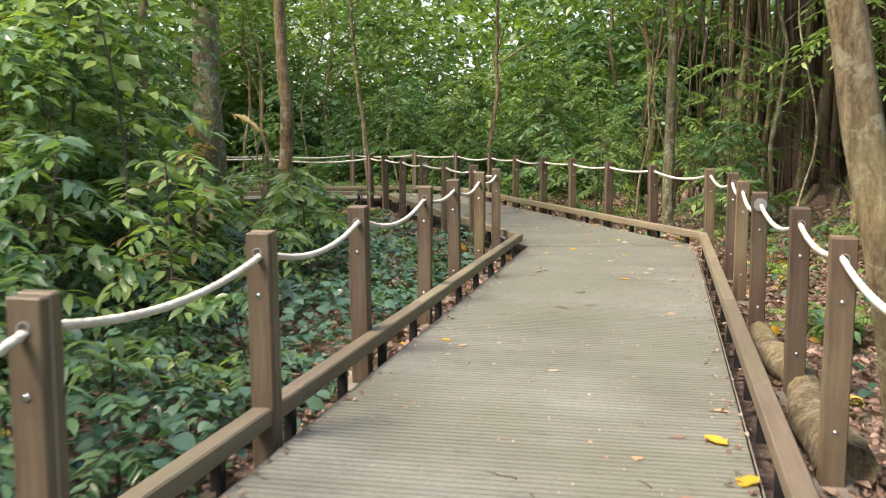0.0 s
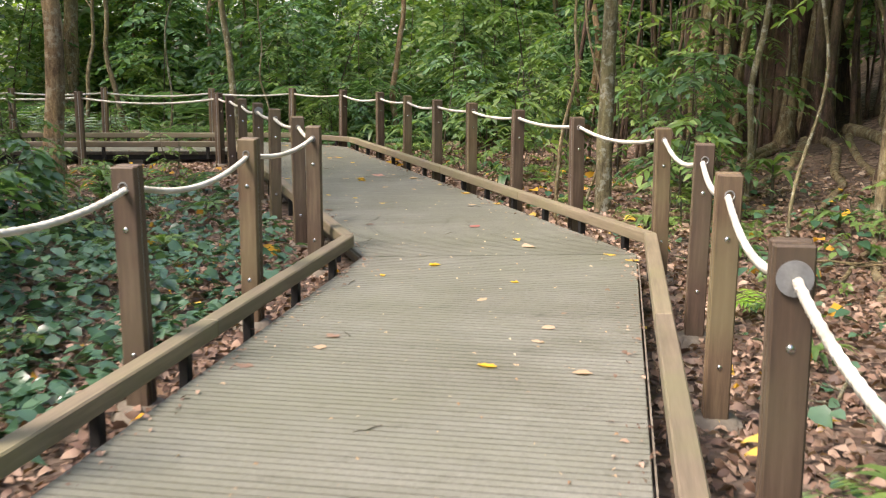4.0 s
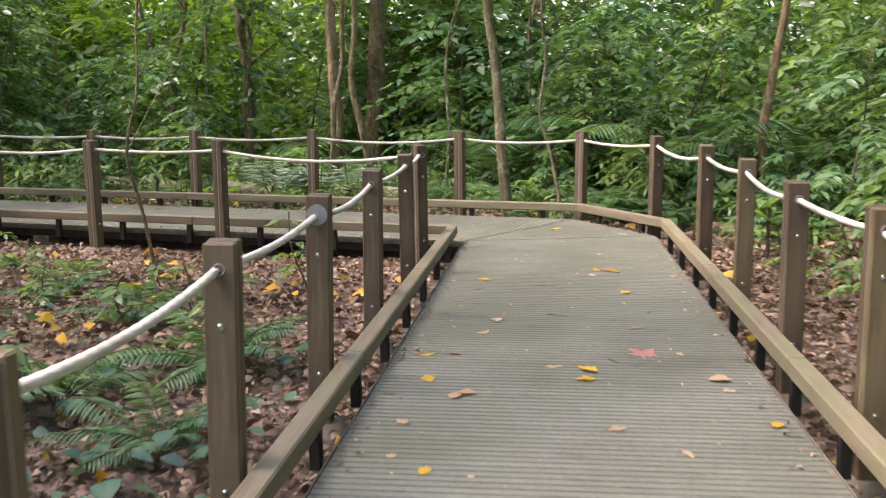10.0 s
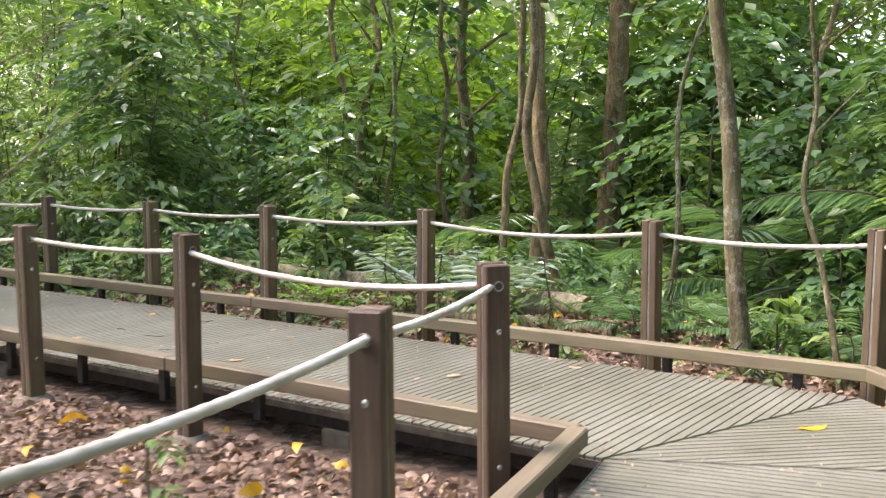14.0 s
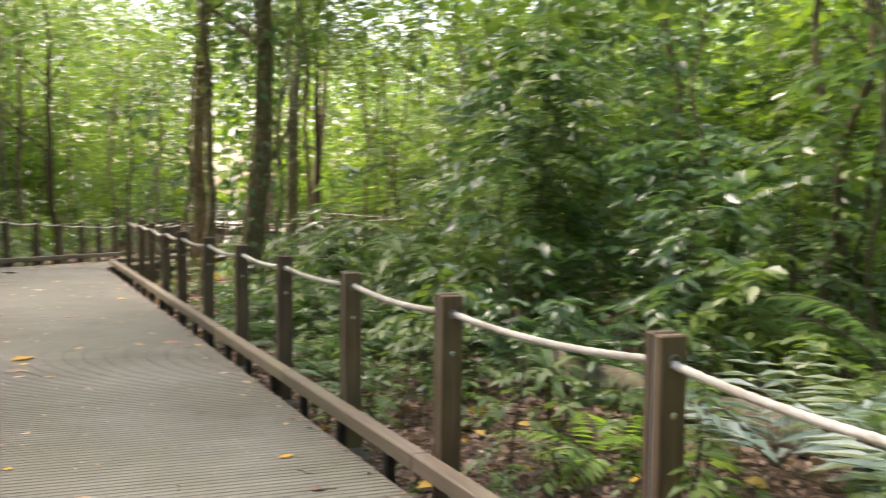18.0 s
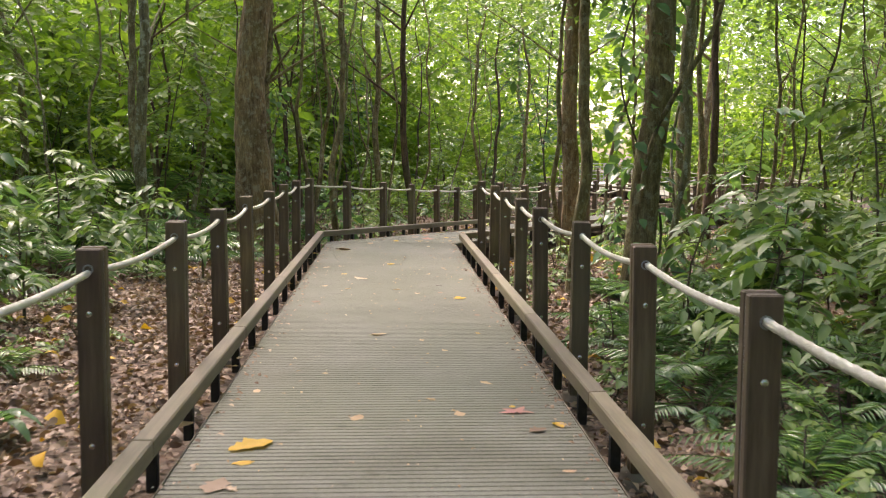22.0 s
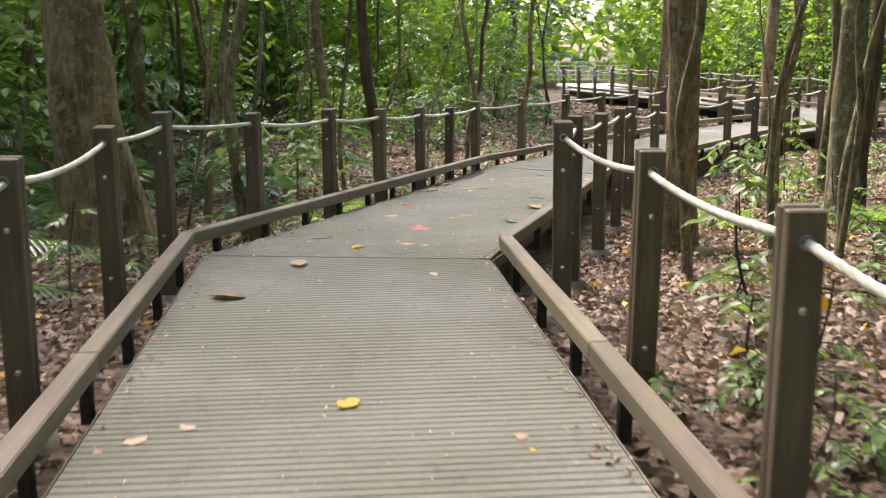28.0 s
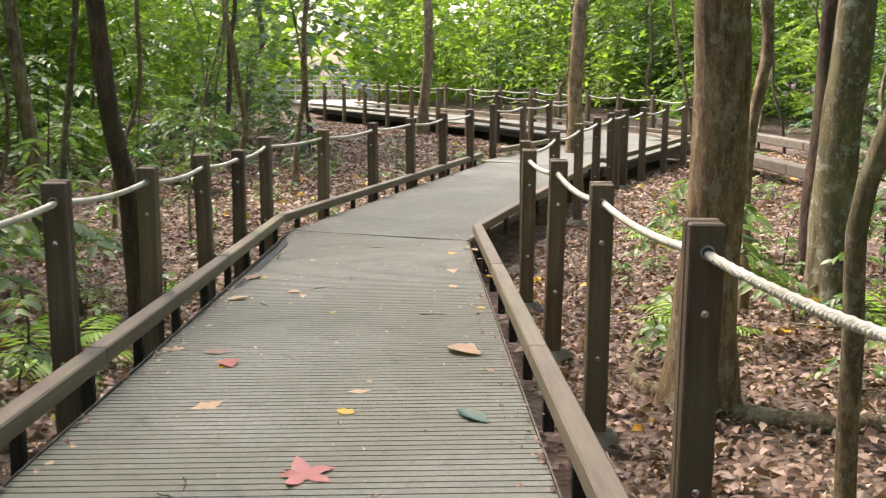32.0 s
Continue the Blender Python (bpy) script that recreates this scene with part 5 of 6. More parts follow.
def strap_leaf(length, width, arch, n=7):
    """A long arching blade along +x, folded at the midrib."""
    v, f = [], []
    for i in range(n):
        t = i / (n - 1)
        w = width * 0.5 * math.sin(math.pi * (0.08 + 0.9 * t)) ** 0.7 if i < n - 1 else 0.002
        x, z = length * t * (1 - 0.18 * t), length * (0.75 * t - arch * t * t)
        v += [(x, -w, z + 0.15 * w), (x, 0, z), (x, w, z + 0.15 * w)]
    for i in range(n - 1):
        a = 3 * i
        f += [(a, a + 3, a + 4), (a, a + 4, a + 1), (a + 1, a + 4, a + 5), (a + 1, a + 5, a + 2)]
    return np.array(v, float), np.array(f)


def rosette_arrays(rng, leaves, length, width, stem):
    pieces = []
    for k in range(leaves):
        v, f = strap_leaf(length * rng.uniform(0.7, 1.15), width * rng.uniform(0.8, 1.2), rng.uniform(0.55, 1.05))
        pieces.append(moved((v, f), 0, 0, stem * rng.uniform(0.55, 1.0), 6.283 * k * 0.381 + rng.uniform(-0.3, 0.3), 1.0))
    wood = tube(np.array([(0, 0, -0.05), (0.01, 0, stem * 0.5), (0, 0.01, stem)]), [0.02, 0.015, 0.008], 6)
    return wood, merge(pieces)


def low_plants():
    rng = np.random.default_rng(81)
    ros = [plant_template(*rosette_arrays(rng, n, L, w, st), m, "rosette") for n, L, w, st, m in ((14, 0.5, 0.085, 0.5, M_LEAF), (11, 0.42, 0.10, 0.2, M_LEAF_DARK), (16, 0.62, 0.07, 0.9, M_LEAF), (12, 0.38, 0.05, 0.12, M_LEAF))]
    words = ["broad strap-leaved green plant", "low dark plant with wide leaves", "tall plant with drooping strap leaves", "small tuft of narrow green leaves"]
    spots = [(-5.6, 21.9), (-8.2, 21.9), (-9.6, 21.7), (-10.8, 21.6), (-12.6, 21.5), (-13.4, 21.7), (-13.0, 15.7), (-15.0, 15.4), (-16.8, 15.2), (-17.6, 15.8), (-18.6, 14.9), (-9.0, 15.0), (-11.0, 15.2), (0.4, 22.2), (1.7, 22.0), (2.6, 21.4), (3.6, 20.4), (-6.6, 21.5)]
    for x, y in spots + scatter(rng, 90, (-19, 7.5, -3, 24), 1.9, 4.6, lambda x, y: region(x, y) == "hollow" or kept_clear(x, y)):
        k = int(rng.integers(0, 4))
        if float(walk_dist(x, y)) < 2.3 and k == 2:
            k = 3
        place_plant(ros[k], "rosette_plant", pose(x, y, float(ground_z(x, y)), 0, 0, float(rng.uniform(0, 360))) @ Matrix.Scale(float(rng.uniform(0.7, 1.15)), 4), words[k], "plant", "broad-leaved rosettes")
    silver = plant_template(*frond_arrays(rng, 6, 1.15, 8, 0.42, 0.085, 0.1), M_SILVER_SHEEN, "silver_palm")
    fresh = plant_template(*frond_arrays(rng, 8, 0.8, 12, 0.22, 0.05, 0.5), M_FRESH, "fresh_fern")
    dark = plant_template(*frond_arrays(rng, 10, 0.9, 20, 0.2, 0.035, 0.5), M_LEAF_DARK, "dark_fern")
    for x, y, s in ((-3.95, 22.5, 0.85), (-3.05, 22.7, 0.9), (-3.5, 22.95, 0.8)):
        place_plant(silver, "silver_palm", pose(x, y, float(ground_z(x, y)) + 0.1, 0, 0, float(rng.uniform(0, 360))) @ Matrix.Scale(s, 4), "young bluish palm by the rail, white sky sheen put into its colour", "palm", "silver palms")
    for x, y, s in ((-4.6, 21.75, 0.8), (-24.6, 18.4, 0.9), (-27.0, 19.3, 0.6), (-24.0, 23.0, 0.7), (-23.2, 24.2, 0.8), (-28.0, 25.2, 0.8), (5.6, 7.9, 0.5)):
        place_plant(fresh, "fern", pose(x, y, float(ground_z(x, y)), 0, 0, float(rng.uniform(0, 360))) @ Matrix.Scale(s, 4), "bright yellow-green young fern", "fern", "bright ferns")
    for x, y in [(-1.3, 22.3), (-0.7, 22.7), (0.0, 22.1), (0.5, 22.7), (1.0, 22.1), (1.6, 21.6), (2.0, 22.2), (-1.5, 23.4), (0.1, 23.7), (1.1, 23.4), (-2.6, 23.6), (0.4, 14.3), (-0.8, 15.0), (-2.0, 15.7), (-0.1, 13.4), (0.9, 13.0)] + scatter(rng, 60, (-15.5, 6, 20.9, 25), 1.8, 4.2, kept_clear):
        place_plant(dark, "fern", pose(x, y, float(ground_z(x, y)), 0, 0, float(rng.uniform(0, 360))) @ Matrix.Scale(float(rng.uniform(0.5, 1.0)), 4), "green feathery fern among low plants", "fern", "feathery ferns")


low_plants()


# ---- far crossing boardwalk and paved edge ----
def cross_boardwalk():
    z = -0.385
    stops = [Vector((-34.0, 26.3, z)), Vector((-38.6, 31.0, z)), Vector((-46.2, 30.4, z)), Vector((-57.6, 28.0, z))]
    root = thing("far_boardwalk", pose(-41, 29, z), "grey boardwalk turning back behind the trees", "boardwalk", kind="structure")
    inv = root.matrix_basis.inverted()
    for k, (p, q) in enumerate(zip(stops[:-1], stops[1:])):
        d = q - p
        n = Vector((-d.y, d.x, 0)).normalized()
        rot = d.to_track_quat("X", "Z").to_matrix().to_4x4()
        m = round(d.length / 0.45)
        for i in range(m):
            ob = part("deck_board", box_bm(d.length / m - 0.012, 2.3, 0.05, None, 0.006), M_DECK, root)
            ob.matrix_basis = inv @ Matrix.Translation(p + d * ((i + 0.5) / m) + Vector((0, 0, -0.027 - 0.004 * k))) @ rot
        for side in (-1, 1):
            trim = 1.0 if side > 0 else 0.0
            e = d.normalized()
            a, b = p + e * trim, q - e * trim
            ob = part("kerb", box_bm((b - a).length, 0.095, 0.088, None, 0.008), M_KERB, root)
            ob.matrix_basis = inv @ Matrix.Translation((a + b) / 2 + n * side * 1.17 + Vector((0, 0, 0.122))) @ rot
            ob = part("beam", box_bm((b - a).length, 0.08, 0.12), M_STEEL, root)
            ob.matrix_basis = inv @ Matrix.Translation((a + b) / 2 + n * side * 1.08 + Vector((0, 0, -0.12))) @ rot
            c = max(2, round((b - a).length / 1.65))
            tops = []
            for i in range(c + 1):
                s = a + (b - a) * (i / c) + n * side * 1.36
                ob = part("post", box_bm(0.112, 0.11, 1.5, None, 0.006), M_POST, root)
                ob.matrix_basis = inv @ Matrix.Translation(s + Vector((0, 0, 0.22))) @ rot
                tops.append(s + Vector((0, 0, 0.875)))
            for u, w in zip(tops[:-1], tops[1:]):
                v, f = rope_span(u, w, 0.06, 2)
                shared("rope", arrays_mesh("rope", v - np.array(root.location), f, M_ROPE, True), root)


cross_boardwalk()

# near-white colour makes the far deck end look overexposed by sun
M_SUN_WHITE = plain("sun_white", (0.58, 0.56, 0.52), (0.72, 0.70, 0.66), 3.0, 0.85, 0, 0.3, 0.004)
M_RAIL = plain("grey_rail", (0.35, 0.35, 0.34), (0.5, 0.5, 0.48), 30, 0.4, 0.6)


def landing():
    """The sunlit end of the far boardwalk as slabs coloured white for the glare, with a metal railing."""
    root = thing("landing", pose(-60.6, 29.3, -0.43), "end of the far boardwalk, glaring sunlight put into its white colour", "paving", kind="structure")
    for i in range(4):
        for j in range(2):
            ob = part("paving_slab", box_bm(1.48, 1.48, 0.12, None, 0.01), M_SUN_WHITE, root)
            ob.location = ((i - 1.5) * 1.5, (j - 0.5) * 1.5, 0)
    rail = thing("metal_railing", pose(-63.7, 29.2, -0.37), "slim pale metal railing round a sunlit landing", "railing")
    for i in range(6):
        part("post", box_bm(0.05, 0.05, 1.05, pose(0, (i - 2.5) * 0.85, 0.525), 0.004), M_RAIL, rail)
    for zz in (0.2, 0.42, 0.64, 0.86, 1.05):
        part("rail_bar", box_bm(0.045, 4.3, 0.045, pose(0.05, 0, zz), 0.004), M_RAIL, rail)
    for i in range(9):
        part("baluster", box_bm(0.03, 0.03, 0.85, pose(0.1, (i - 4) * 0.5 + 0.2, 0.53), 0.003), M_RAIL, rail)


landing()


def paved_edge():
    for a, b, label in (((-40.7, 32.3), (-28.0, 29.3), "low concrete path edge covered with leaf litter"), ((-46.0, 36.0), (-31.5, 32.9), "far concrete path edge among dry leaves")):
        p, q = Vector((*a, -0.42)), Vector((*b, -0.42))
        d = q - p
        root = thing("path_edge", pose(*((p + q) / 2)), label, "kerb", "path edges")
        n = 6
        for i in range(n):
            ob = part("edge_block", box_bm(d.length / n - 0.02, 0.3, 0.2, None, 0.02), M_CONC, root)
            ob.matrix_basis = Matrix.Translation(d * ((i + 0.5) / n - 0.5)) @ d.to_track_quat("X", "Z").to_matrix().to_4x4()


paved_edge()


# ---- leaves fallen on the deck ----
def curled_leaf(rng, length, width):
    bm = bmesh.new()
    n = 10
    rows = []
    tilt, curl = rng.uniform(0.05, 0.28), rng.uniform(-0.05, 0.45)
    for i in range(n):
        t = i / (n - 1)
        w = width * 0.5 * math.sin(math.pi * min(max(t, 0.03), 0.985)) ** 0.8 * (1 + 0.3 * rng.uniform(-1, 1))
        z = 0.006 + length * (tilt * (t - 0.5) ** 2)
        rows.append([bm.verts.new((length * (t - 0.5), s * w, z + abs(s) * w * curl + 0.004 * rng.uniform(0, 1))) for s in (-1, -0.5, 0, 0.5, 1)])
    for a, b in zip(rows[:-1], rows[1:]):
        for k in range(4):
            bm.faces.new((a[k], a[k + 1], b[k + 1], b[k]))
    return bm


LEAF_KINDS = {"y": (M_YELLOW, "yellow"), "r": (M_RED, "dull red"), "t": (M_TAN, "pale tan"), "w": (M_TAN, "bleached cream"), "b": (M_LITTER, "dry brown"), "g": (M_COVER, "pale green"), "o": (M_YELLOW, "orange")}
DECK_LEAVES = "r 2.82 14.74 .2;o 2.6 14.3 .13;y 4.11 11.97 .1;w 3.85 11.9 .09;y 2.28 11.14 .13;o 2.28 11.46 .08;y 2.63 14.12 .1;w 2.93 13.42 .08;y 2.32 12.68 .08;y 3.58 13.69 .07;t 3.27 14.33 .11;b 2.09 17.3 .16;o 3.07 .9 .15;y 3.06 .35 .14;w 3.23 1.42 .07;y 1.83 3.24 .08;w 1.94 3.04 .08;b 2.77 4.55 .1;y 4.85 8.85 .11;y 4.72 9.07 .1;t 4.14 9.45 .15;y 4.08 9.75 .1;r 3.78 10.46 .12;y 1.27 16.59 .1;y 2.14 17.25 .13;o 2 17.27 .1;w 2.02 17.03 .09;y 1.06 19.57 .16;w -1.16 19.44 .1;w 1.81 19.38 .09"
DECK_LEAVES += ";y -8.67 18.45 .22;b -8.08 18.4 .17;r -9.33 19.77 .17;o -9.05 19.97 .1;w -9.19 18.92 .1;w -11.65 18.92 .12;o -13.61 19.61 .16;t -7.47 18.24 .13;w -7.49 19.96 .09;b -7.63 19.15 .06;t -7.04 20.06 .1;b -18.35 18.11 .2;y -16.51 18.85 .12;t -15.1 18.57 .17;w -19.25 18.45 .2;r -20.9 19.31 .22;w -15.05 19.67 .07;w -15.53 19.31 .07;b -22.94 19.26 .12;t -22.45 20.5 .22;o -20.03 19.19 .1;g -21.33 20.12 .18;r -22.65 19.28 .14;y -21.6 19.64 .08;w -23.1 19.06 .1;w -18.88 19.32 .08;b -20.48 18.6 .06;w -24.5 19.6 .14;t -21.92 19.09 .14;b -25.4 19.85 .18;w -25.1 21.4 .15;t -21.9 19.78 .1"


def star_leaf(rng, size):
    """A lobed leaf with five pointed fingers, curled at the tips."""
    bm = bmesh.new()
    mid = bm.verts.new((0, 0, 0.006))
    ring = []
    for i in range(20):
        a = 2 * math.pi * i / 20
        tip = (i % 4 == 0)
        r = size * 0.5 * ((1.0 if i else 0.35) if tip else (0.42 if i % 4 == 2 else 0.66)) * rng.uniform(0.88, 1.08)
        ring.append(bm.verts.new((r * math.cos(a), r * math.sin(a), 0.004 + (0.012 * size / 0.2 * rng.uniform(-0.3, 1.2) if tip else 0.004))))
    for p, q in zip(ring, ring[1:] + ring[:1]):
        bm.faces.new((mid, p, q))
    return bm


def deck_leaves():
    rng = random.Random(77)
    spots = []
    for row in DECK_LEAVES.split(";"):
        k, x, y, s = row.split()
        spots.append((k, float(x), float(y), float(s)))
    runs = [((1.2, -3.0), (3.6, 8.8)), ((3.7, 9.8), (1.6, 18.0)), ((-0.5, 19.2), (-18.5, 18.7)), ((-19.8, 18.9), (-27.0, 21.4))]
    for (ax, ay), (bx, by) in runs:
        d = Vector((bx - ax, by - ay))
        n = Vector((-d.y, d.x)).normalized()
        for _ in range(round(d.length * 3.4)):
            t, o = rng.random(), rng.choice([-1, 1]) * 0.98 * rng.random() ** 0.55
            spots.append((rng.choice("wwwttbbyo"), ax + d.x * t + n.x * o, ay + d.y * t + n.y * o, rng.uniform(0.03, 0.1)))
    for k, x, y, s in spots:
        mat, word = LEAF_KINDS[k]
        bm = star_leaf(rng, s * 1.25) if k == "r" and s > 0.15 else curled_leaf(rng, s * 1.1, s * rng.uniform(0.5, 0.85))
        low = min(v.co.z for v in bm.verts)
        for v in bm.verts:
            v.co.z -= low
        me = bpy.data.meshes.new("fallen_leaf")
        bm.to_mesh(me)
        bm.free()
        me.materials.append(mat)
        me.shade_smooth()
        ob = new("fallen_leaf", me)
        ob.matrix_basis = pose(x, y, deck_z(x) + 0.001, rng.uniform(-2, 2), rng.uniform(-2, 2), rng.uniform(0, 360))
        tagged(ob, word + " fallen leaf lying on the grey deck", "leaf", "leaves on the deck")


deck_leaves()


# ---- single plants seen close, climbers and lianas ----
def near_plants():
    rng = np.random.default_rng(92)
    for dx, dy, dz in ((-0.25, 0.0, 1.9), (0.1, 0.15, 2.3), (-0.1, -0.2, 2.7)):
        v, f = sapling_arrays(rng, 0.9, 11, 15, 0.17, 0.06, 1.15, True)[1]
        spray = shared("spray", arrays_mesh("spray", v, f, M_LEAF), bank_tree, pose(dx, dy, dz))
        tagged(spray, "drooping sprays of paired green leaflets", kind="stuff")
    rng = np.random.default_rng(91)
    kinds = []
    for h, b, l, ll, lw, rc, mat in ((1.7, 15, 13, 0.17, 0.062, 0.85, M_LEAF), (2.6, 17, 15, 0.16, 0.06, 1.05, M_LEAF), (1.1, 11, 11, 0.15, 0.06, 0.6, M_LEAF), (2.0, 13, 7, 0.24, 0.09, 0.7, M_LEAF_DARK), (1.8, 15, 13, 0.16, 0.06, 0.85, M_LEAF_DARK), (2.1, 12, 13, 0.15, 0.05, 0.75, M_BRONZE), (1.1, 12, 13, 0.14, 0.055, 0.6, M_LEAF_DARK), (3.3, 22, 17, 0.15, 0.058, 1.15, M_LEAF)):
        kinds.append(plant_template(*sapling_arrays(rng, h, b, l, ll, lw, rc, True), mat, "sapling"))
    words = ["leafy sapling with long paired leaflets", "tall sapling with sprays of paired leaflets", "young green plant with paired leaflets", "sapling with large drooping glossy leaves", "dark green sapling with paired leaflets", "sapling with fading bronze leaflets", "young dark green plant with paired leaflets", "tall leafy sapling in front of hanging roots"]
    spots = [(0.2, -0.3, 6), (0.45, 0.5, 6), (-0.1, 0.7, 6), (0.5, 1.5, 6), (-0.3, 1.5, 4), (0.6, 2.5, 6), (-0.35, 4.9, 5), (-0.1, 3.6, 0), (-0.7, 4.6, 1), (-1.4, 3.4, 0), (0.2, 5.4, 2), (-0.5, 6.4, 2), (-1.9, 5.2, 1), (0.3, 7.6, 2), (-1.1, 2.4, 6), (-2.6, 6.8, 1), (-0.2, 9.0, 2),
             (6.2, 3.4, 0), (5.9, 11.6, 2), (4.6, 15.4, 0), (5.0, 17.2, 1), (4.2, 18.6, 2), (3.9, 20.2, 4), (4.6, 21.4, 4), (-5.9, 23.3, 4),
             (-9.8, 23.6, 3), (-12.8, 23.3, 1), (-14.4, 22.6, 3), (-7.4, 21.6, 2), (-10.2, 21.4, 2), (-11.8, 21.3, 2),
             # bank saplings mostly of dark-leaved kinds, colour in place of deep shade
             (6.2, 15.9, 7), (6.9, 16.3, 7), (7.4, 15.3, 7), (5.5, 16.4, 7), (6.7, 13.6, 4), (7.0, 14.6, 4), (6.2, 13.9, 6), (6.2, 12.6, 4), (6.4, 15.0, 4), (6.9, 15.6, 1), (7.9, 15.2, 1), (9.8, 11.6, 2), (-9.6, 15.2, 1), (-11.6, 14.6, 1), (-13.4, 15.0, 3), (-15.2, 14.4, 1), (-17.0, 14.6, 0), (-10.4, 16.0, 2), (-14.2, 16.1, 2), (-16.2, 15.9, 2), (-20.2, 23.4, 2), (-23.4, 22.9, 2), (-26.4, 24.6, 0), (-25.2, 25.8, 2), (-25.6, 18.0, 2), (-26.8, 18.4, 0)]
    for x, y, k in spots:
        m = pose(x, y, float(ground_z(x, y)) - 0.03, 0, 0, float(rng.uniform(0, 360))) @ Matrix.Scale(float(rng.uniform(0.85, 1.15)) * (0.6 if x > -0.2 and y < 2.6 and x < 1 else 1.0), 4)
        place_plant(kinds[k], "sapling", m, words[k], "sapling", "young saplings")


near_plants()


def climbers():
    """Climbing leaves wrapped round trunks, rooted at the foot."""
    rng = np.random.default_rng(93)
    for x, y, r, top in ((-14.75, 21.55, 0.2, 5.0), (-22.6, 17.7, 0.09, 1.3), (-10.3, 32.2, 0.22, 4.0), (-26.5, 15.9, 0.15, 3.5)):
        root = thing("climbing_plant", pose(x, y, float(ground_z(x, y))), "dark climbing plant with broad leaves wrapped round a trunk", "climber", "climbing plants")
        t = np.linspace(0, 1, 40)
        v, f = tube(np.stack([(r + 0.03) * np.cos(9 * t), (r + 0.03) * np.sin(9 * t), t * top - 0.05], -1), 0.014 * (1.1 - 0.6 * t), 5)
        shared("stem", arrays_mesh("stem", v, f, M_TWIG, True), root)
        n = int(70 * top)
        z, az = rng.uniform(0.15, top, n), rng.uniform(0, 6.28, n)
        rr = r + rng.uniform(0.02, 0.22, n)
        P = np.stack([rr * np.cos(az), rr * np.sin(az), z], -1)
        D = np.stack([np.cos(az + rng.normal(0, 0.6, n)), np.sin(az + rng.normal(0, 0.6, n)), rng.uniform(-1.0, 0.1, n)], -1)
        lv, lf = put_leaves(leaf_shape(0.17, 0.11), P, D, rng.normal(0, 0.4, n), rng.uniform(0.6, 1.3, n))
        tagged(shared("foliage", arrays_mesh("foliage", lv, lf, M_LEAF_DARK), root), kind="stuff")
    for k, (a, b, h) in enumerate((((-14.7, 21.5), (-14.1, 22.5), 6.5), ((-15.0, 22.2), (-16.0, 21.9), 6.0), ((-23.0, 17.0), (-23.6, 17.6), 7.0), ((-26.2, 18.6), (-25.4, 18.2), 6.0), ((-25.9, 24.0), (-26.8, 24.8), 6.5), ((-29.6, 19.8), (-30.4, 20.4), 6.5), ((-20.9, 22.3), (-21.5, 23.1), 6.5), ((6.6, 10.4), (7.2, 11.4), 5.5), ((5.2, 13.2), (6.0, 13.9), 5.5), ((-2.2, 24.6), (-1.6, 25.4), 6.0))):
        za = float(ground_z(*a))
        p = wavy(rng, (*a, za - 0.1), (*b, za + h), 0.28, 30)
        v, f = tube(p, np.linspace(0.024, 0.014, 30) * (1.3 if k % 3 == 0 else 0.8), 6)
        ob = new("liana", arrays_mesh("liana", v - p[0], f, M_BARK_PALE if k % 2 else M_BARK, True))
        ob.location = p[0]
        tagged(ob, "twisting woody liana rising from the forest floor", "liana", "lianas")


climbers()


def overhead_canopy():
    """Leaf clumps added out of view, high above the rope rails, to shade walkway and woods."""
    rng = np.random.default_rng(95)
    P = []
    while len(P) < 250:
        x, y = rng.uniform(-34, 7), rng.uniform(-6, 30)
        d = float(walk_dist(x, y))
        thick = 1.0 if -17 < x < -4 else (0.1 if x < -17 else (0.12 if y < 12 and x < 3 else 0.35))
        if d < 6.5 and rng.random() < thick:
            P.append((x, y, rng.uniform(6.2, 10.0)))
    while len(P) < 330:
        x, y = rng.uniform(-18, -5), rng.uniform(16, 23)
        if float(walk_dist(x, y)) < 2.4:
            P.append((x, y, rng.uniform(5.2, 7.5)))
    # further unseen clumps, set above or sunward of spots to be darkened
    P += [(rng.uniform(-17, -8.5), rng.uniform(14, 18.5), rng.uniform(5.6, 8.0)) for _ in range(36)]
    P += [(rng.uniform(-30, -13), rng.uniform(22, 30), rng.uniform(6.8, 10.5)) for _ in range(84)]
    P += [(rng.uniform(5.6, 14), rng.uniform(6, 18), rng.uniform(5.0, 8.5)) for _ in range(170)]
    while len(P) < 710:
        x, y = rng.uniform(-28, -8), rng.uniform(5, 15)
        P.append((x, y, rng.uniform(4.8, 9.0)))
    P = np.repeat(np.array(P), 26, 0)
    P = P + rng.normal(0, 0.5, P.shape) * (1, 1, 0.5)
    D = rng.normal(0, 1, P.shape) * (1, 1, 0.4)
    a = put_leaves(simple_leaf(0.3, 0.14), P, D, rng.normal(0, 0.4, len(P)), rng.uniform(0.6, 1.4, len(P)))
    stuff("overhead_canopy", [a], M_LEAF, "unseen leaf clumps added above the boardwalk and woods for shade")


overhead_canopy()


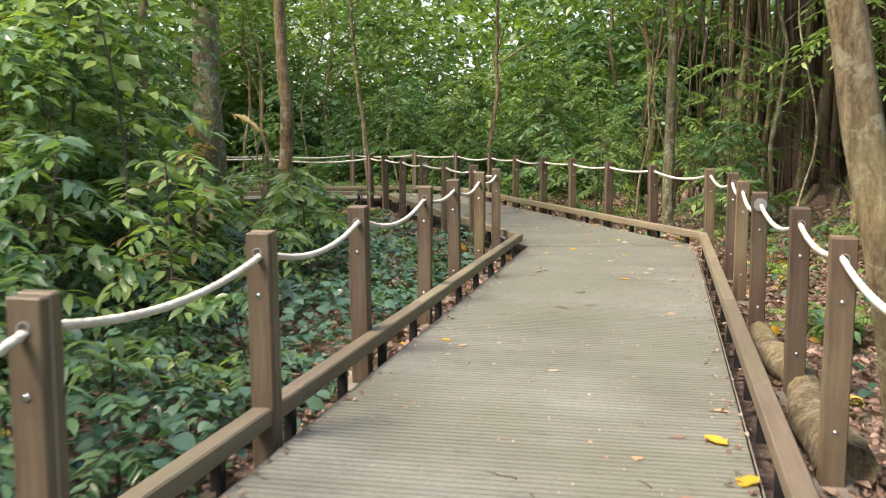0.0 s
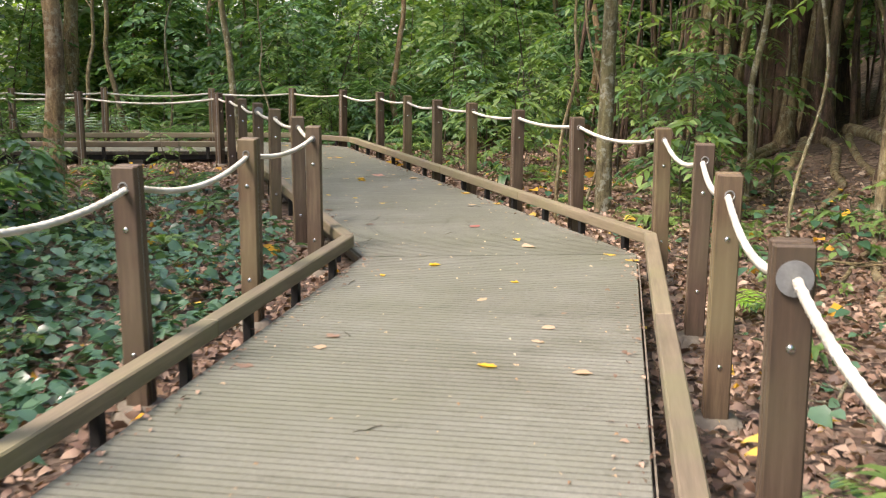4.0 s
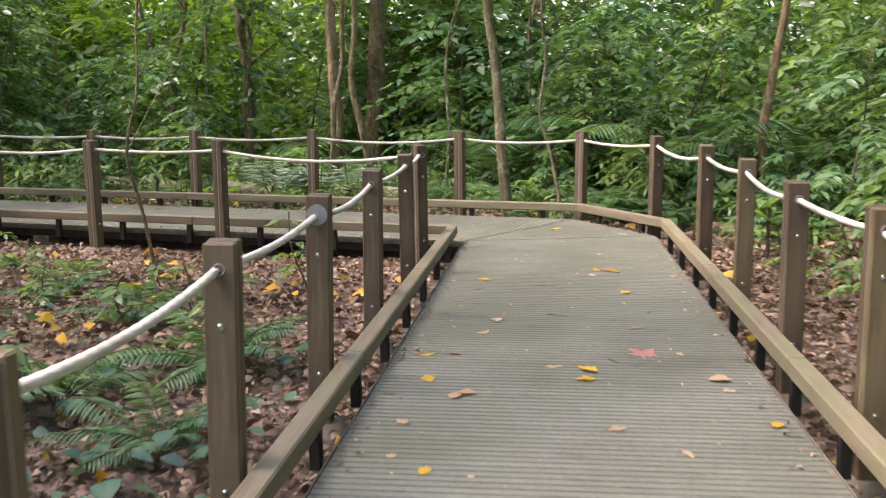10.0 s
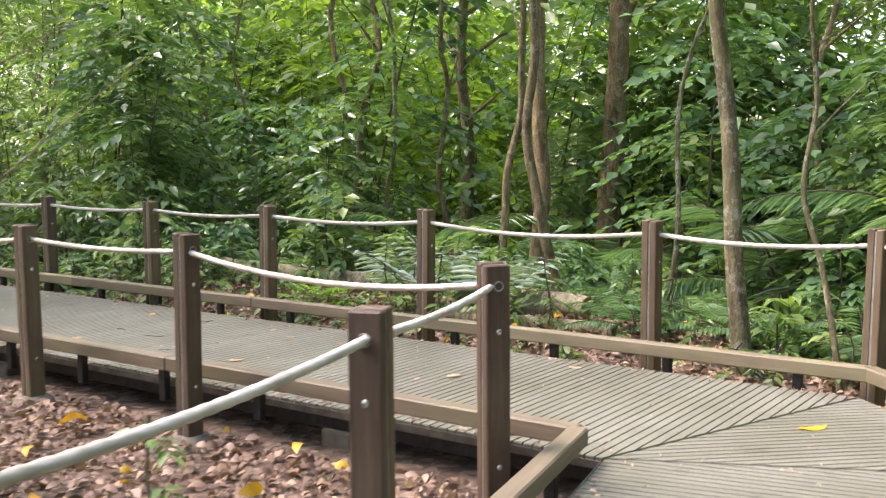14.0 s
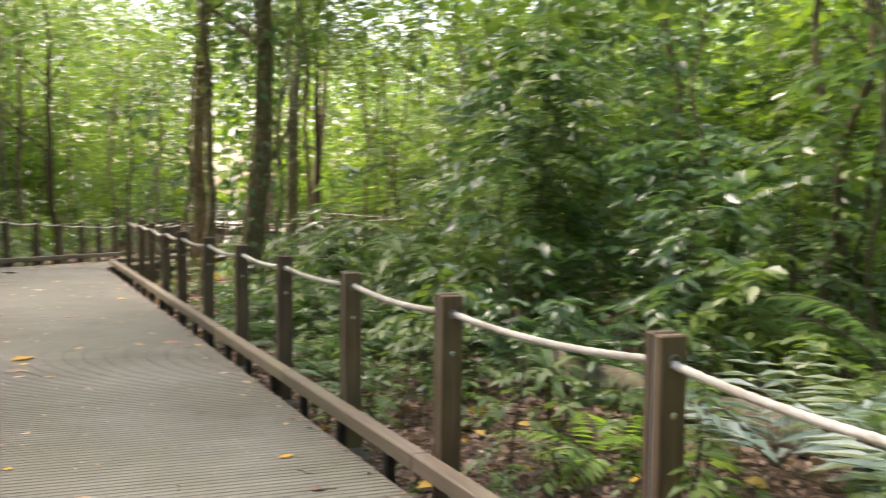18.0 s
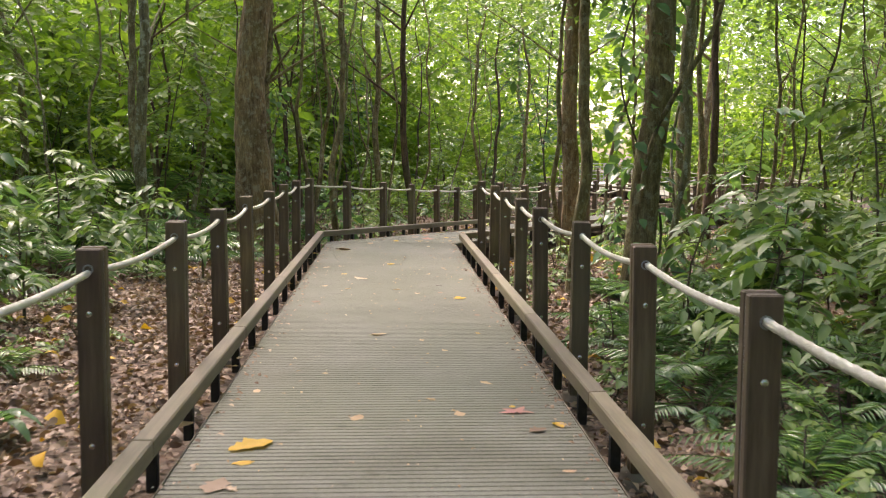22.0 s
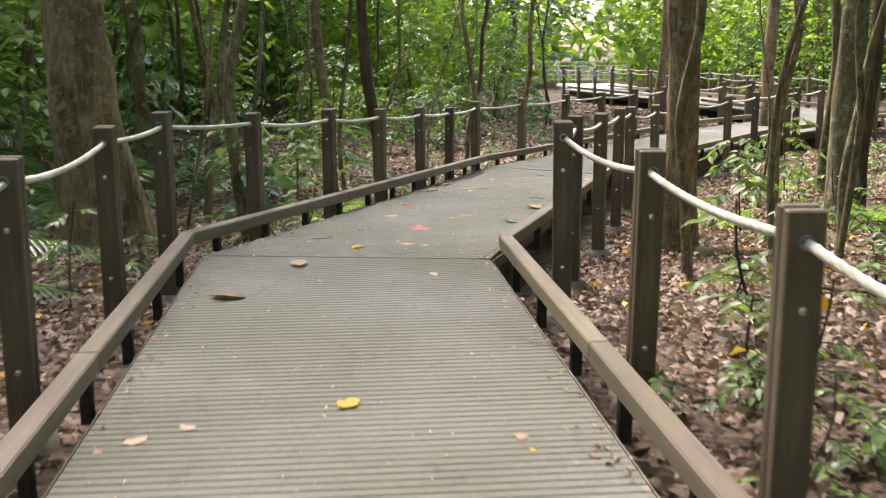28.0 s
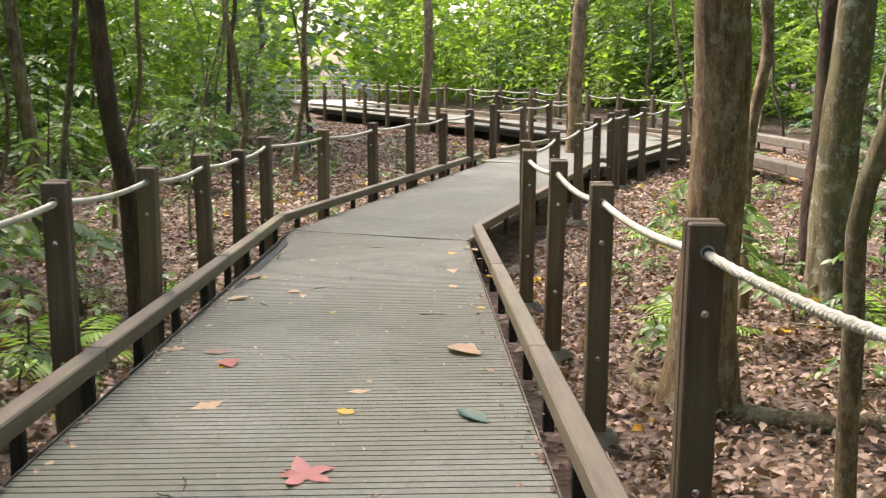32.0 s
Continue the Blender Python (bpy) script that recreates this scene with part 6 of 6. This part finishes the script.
# ---- fallen branches in the litter and twigs on the deck ----
def fallen_branches():
    rng = np.random.default_rng(97)
    spots = [(-20.6, 22.2), (-22.6, 24.6), (-19.6, 22.0), (-24.2, 24.9), (-26.2, 25.9), (-21.4, 24.4), (-25.6, 18.4), (-22.4, 16.8), (-28.8, 19.4), (-18.2, 16.2), (-16.0, 16.4), (-4.4, 21.9), (-8.8, 16.3), (-1.2, 16.2), (5.9, 9.2), (5.6, 6.6), (6.4, 11.8), (-0.6, 12.2), (-3.4, 16.6), (-6.2, 16.0)]
    for x, y in spots:
        az, L, r = rng.uniform(0, 6.28), rng.uniform(0.7, 1.9), rng.uniform(0.012, 0.03)
        ex, ey = x + L * math.cos(az), y + L * math.sin(az)
        if float(walk_dist(ex, ey)) < 1.75:
            ex, ey = x - L * math.cos(az), y - L * math.sin(az)
        p = wavy(rng, (x, y, float(ground_z(x, y)) + r + 0.02), (ex, ey, float(ground_z(ex, ey)) + r + 0.05), 0.08, 14)
        pieces = [tube(p, np.linspace(r, r * 0.45, 14), 6)]
        for i in (4, 8, 10):
            a2, l2 = az + rng.choice([-1, 1]) * rng.uniform(0.5, 0.9), L * rng.uniform(0.15, 0.35)
            q = wavy(rng, p[i], p[i] + np.array([l2 * math.cos(a2), l2 * math.sin(a2), rng.uniform(0.0, 0.08)]), 0.02, 6)
            pieces.append(tube(q, np.linspace(r * 0.6, r * 0.25, 6), 5))
        v, f = merge(pieces)
        ob = new("fallen_branch", arrays_mesh("fallen_branch", v - p[0], f, M_BARK if rng.random() < 0.6 else M_BARK_PALE, True))
        ob.location = p[0]
        tagged(ob, "dry fallen branch lying in brown leaf litter", "branch", "fallen branches")
    runs = [((1.4, -2.0), (3.6, 8.8)), ((3.7, 9.8), (1.6, 18.0)), ((-2.0, 19.2), (-18.5, 18.7)), ((-19.8, 18.9), (-27.0, 21.4))]
    for (ax, ay), (bx, by) in runs:
        for _ in range(9):
            t, o = rng.random(), rng.uniform(-0.9, 0.9)
            nx, ny = -(by - ay) / math.hypot(bx - ax, by - ay), (bx - ax) / math.hypot(bx - ax, by - ay)
            x, y = ax + (bx - ax) * t + nx * o, ay + (by - ay) * t + ny * o
            az, L = rng.uniform(0, 6.28), rng.uniform(0.05, 0.16)
            p = wavy(rng, (x, y, deck_z(x) + 0.005), (x + L * math.cos(az), y + L * math.sin(az), deck_z(x) + 0.006), 0.008, 7)
            v, f = tube(p, np.linspace(0.0035, 0.002, 7), 5)
            ob = new("twig", arrays_mesh("twig", v - p[0], f, M_TWIG, True))
            ob.location = p[0]
            tagged(ob, "small brown twig lying on the grey deck", "twig", "twigs on the deck")


fallen_branches()


# ---- small debris along the deck edges and pale flecks on the slats ----
def deck_debris():
    rng = np.random.default_rng(99)
    P = []
    for line, side in ((EDGE_L, 1), (EDGE_R, -1)):
        for a, b in zip(line[:-1], line[1:]):
            d = np.array(b) - np.array(a)
            L = float(np.linalg.norm(d))
            n = np.array([d[1], -d[0]]) / L * side
            m = int(L * 20)
            s, o = rng.random(m), np.abs(rng.normal(0, 0.07, m)) + 0.01
            P.append(np.array(a) + d * s[:, None] + n * o[:, None])
    xy = np.concatenate(P)
    z = np.array([deck_z(x) for x in xy[:, 0]])
    az = rng.uniform(0, 6.28, len(xy))
    D = np.stack([np.cos(az), np.sin(az), np.zeros(len(xy))], -1)
    a = put_leaves(dry_leaf(0.036, 0.018), np.concatenate([xy, (z + 0.006)[:, None]], 1), D, rng.normal(0, 0.15, len(xy)), rng.uniform(0.3, 1.3, len(xy)))
    stuff("edge_debris", [a], M_LITTER, "small dry leaf scraps along the deck edges", "leaf litter")
    P = []
    for a, b in zip(WALKWAY[:-2], WALKWAY[1:-1]):
        d = b - a
        L = float(np.linalg.norm(d))
        n = np.array([d[1], -d[0]]) / L
        m = int(L * 26)
        P.append(a + d * rng.random(m)[:, None] + n * rng.uniform(-0.95, 0.95, m)[:, None])
    xy = np.concatenate(P)
    z = np.array([deck_z(x) for x in xy[:, 0]])
    az = rng.uniform(0, 6.28, len(xy))
    D = np.stack([np.cos(az), np.sin(az), np.zeros(len(xy))], -1)
    a = put_leaves(dry_leaf(0.02, 0.008), np.concatenate([xy, (z + 0.003)[:, None]], 1), D, rng.normal(0, 0.1, len(xy)), rng.uniform(0.3, 1.6, len(xy)))
    stuff("deck_flecks", [a], M_TAN, "tiny pale flecks of plant matter on the deck", "leaf litter")


deck_debris()
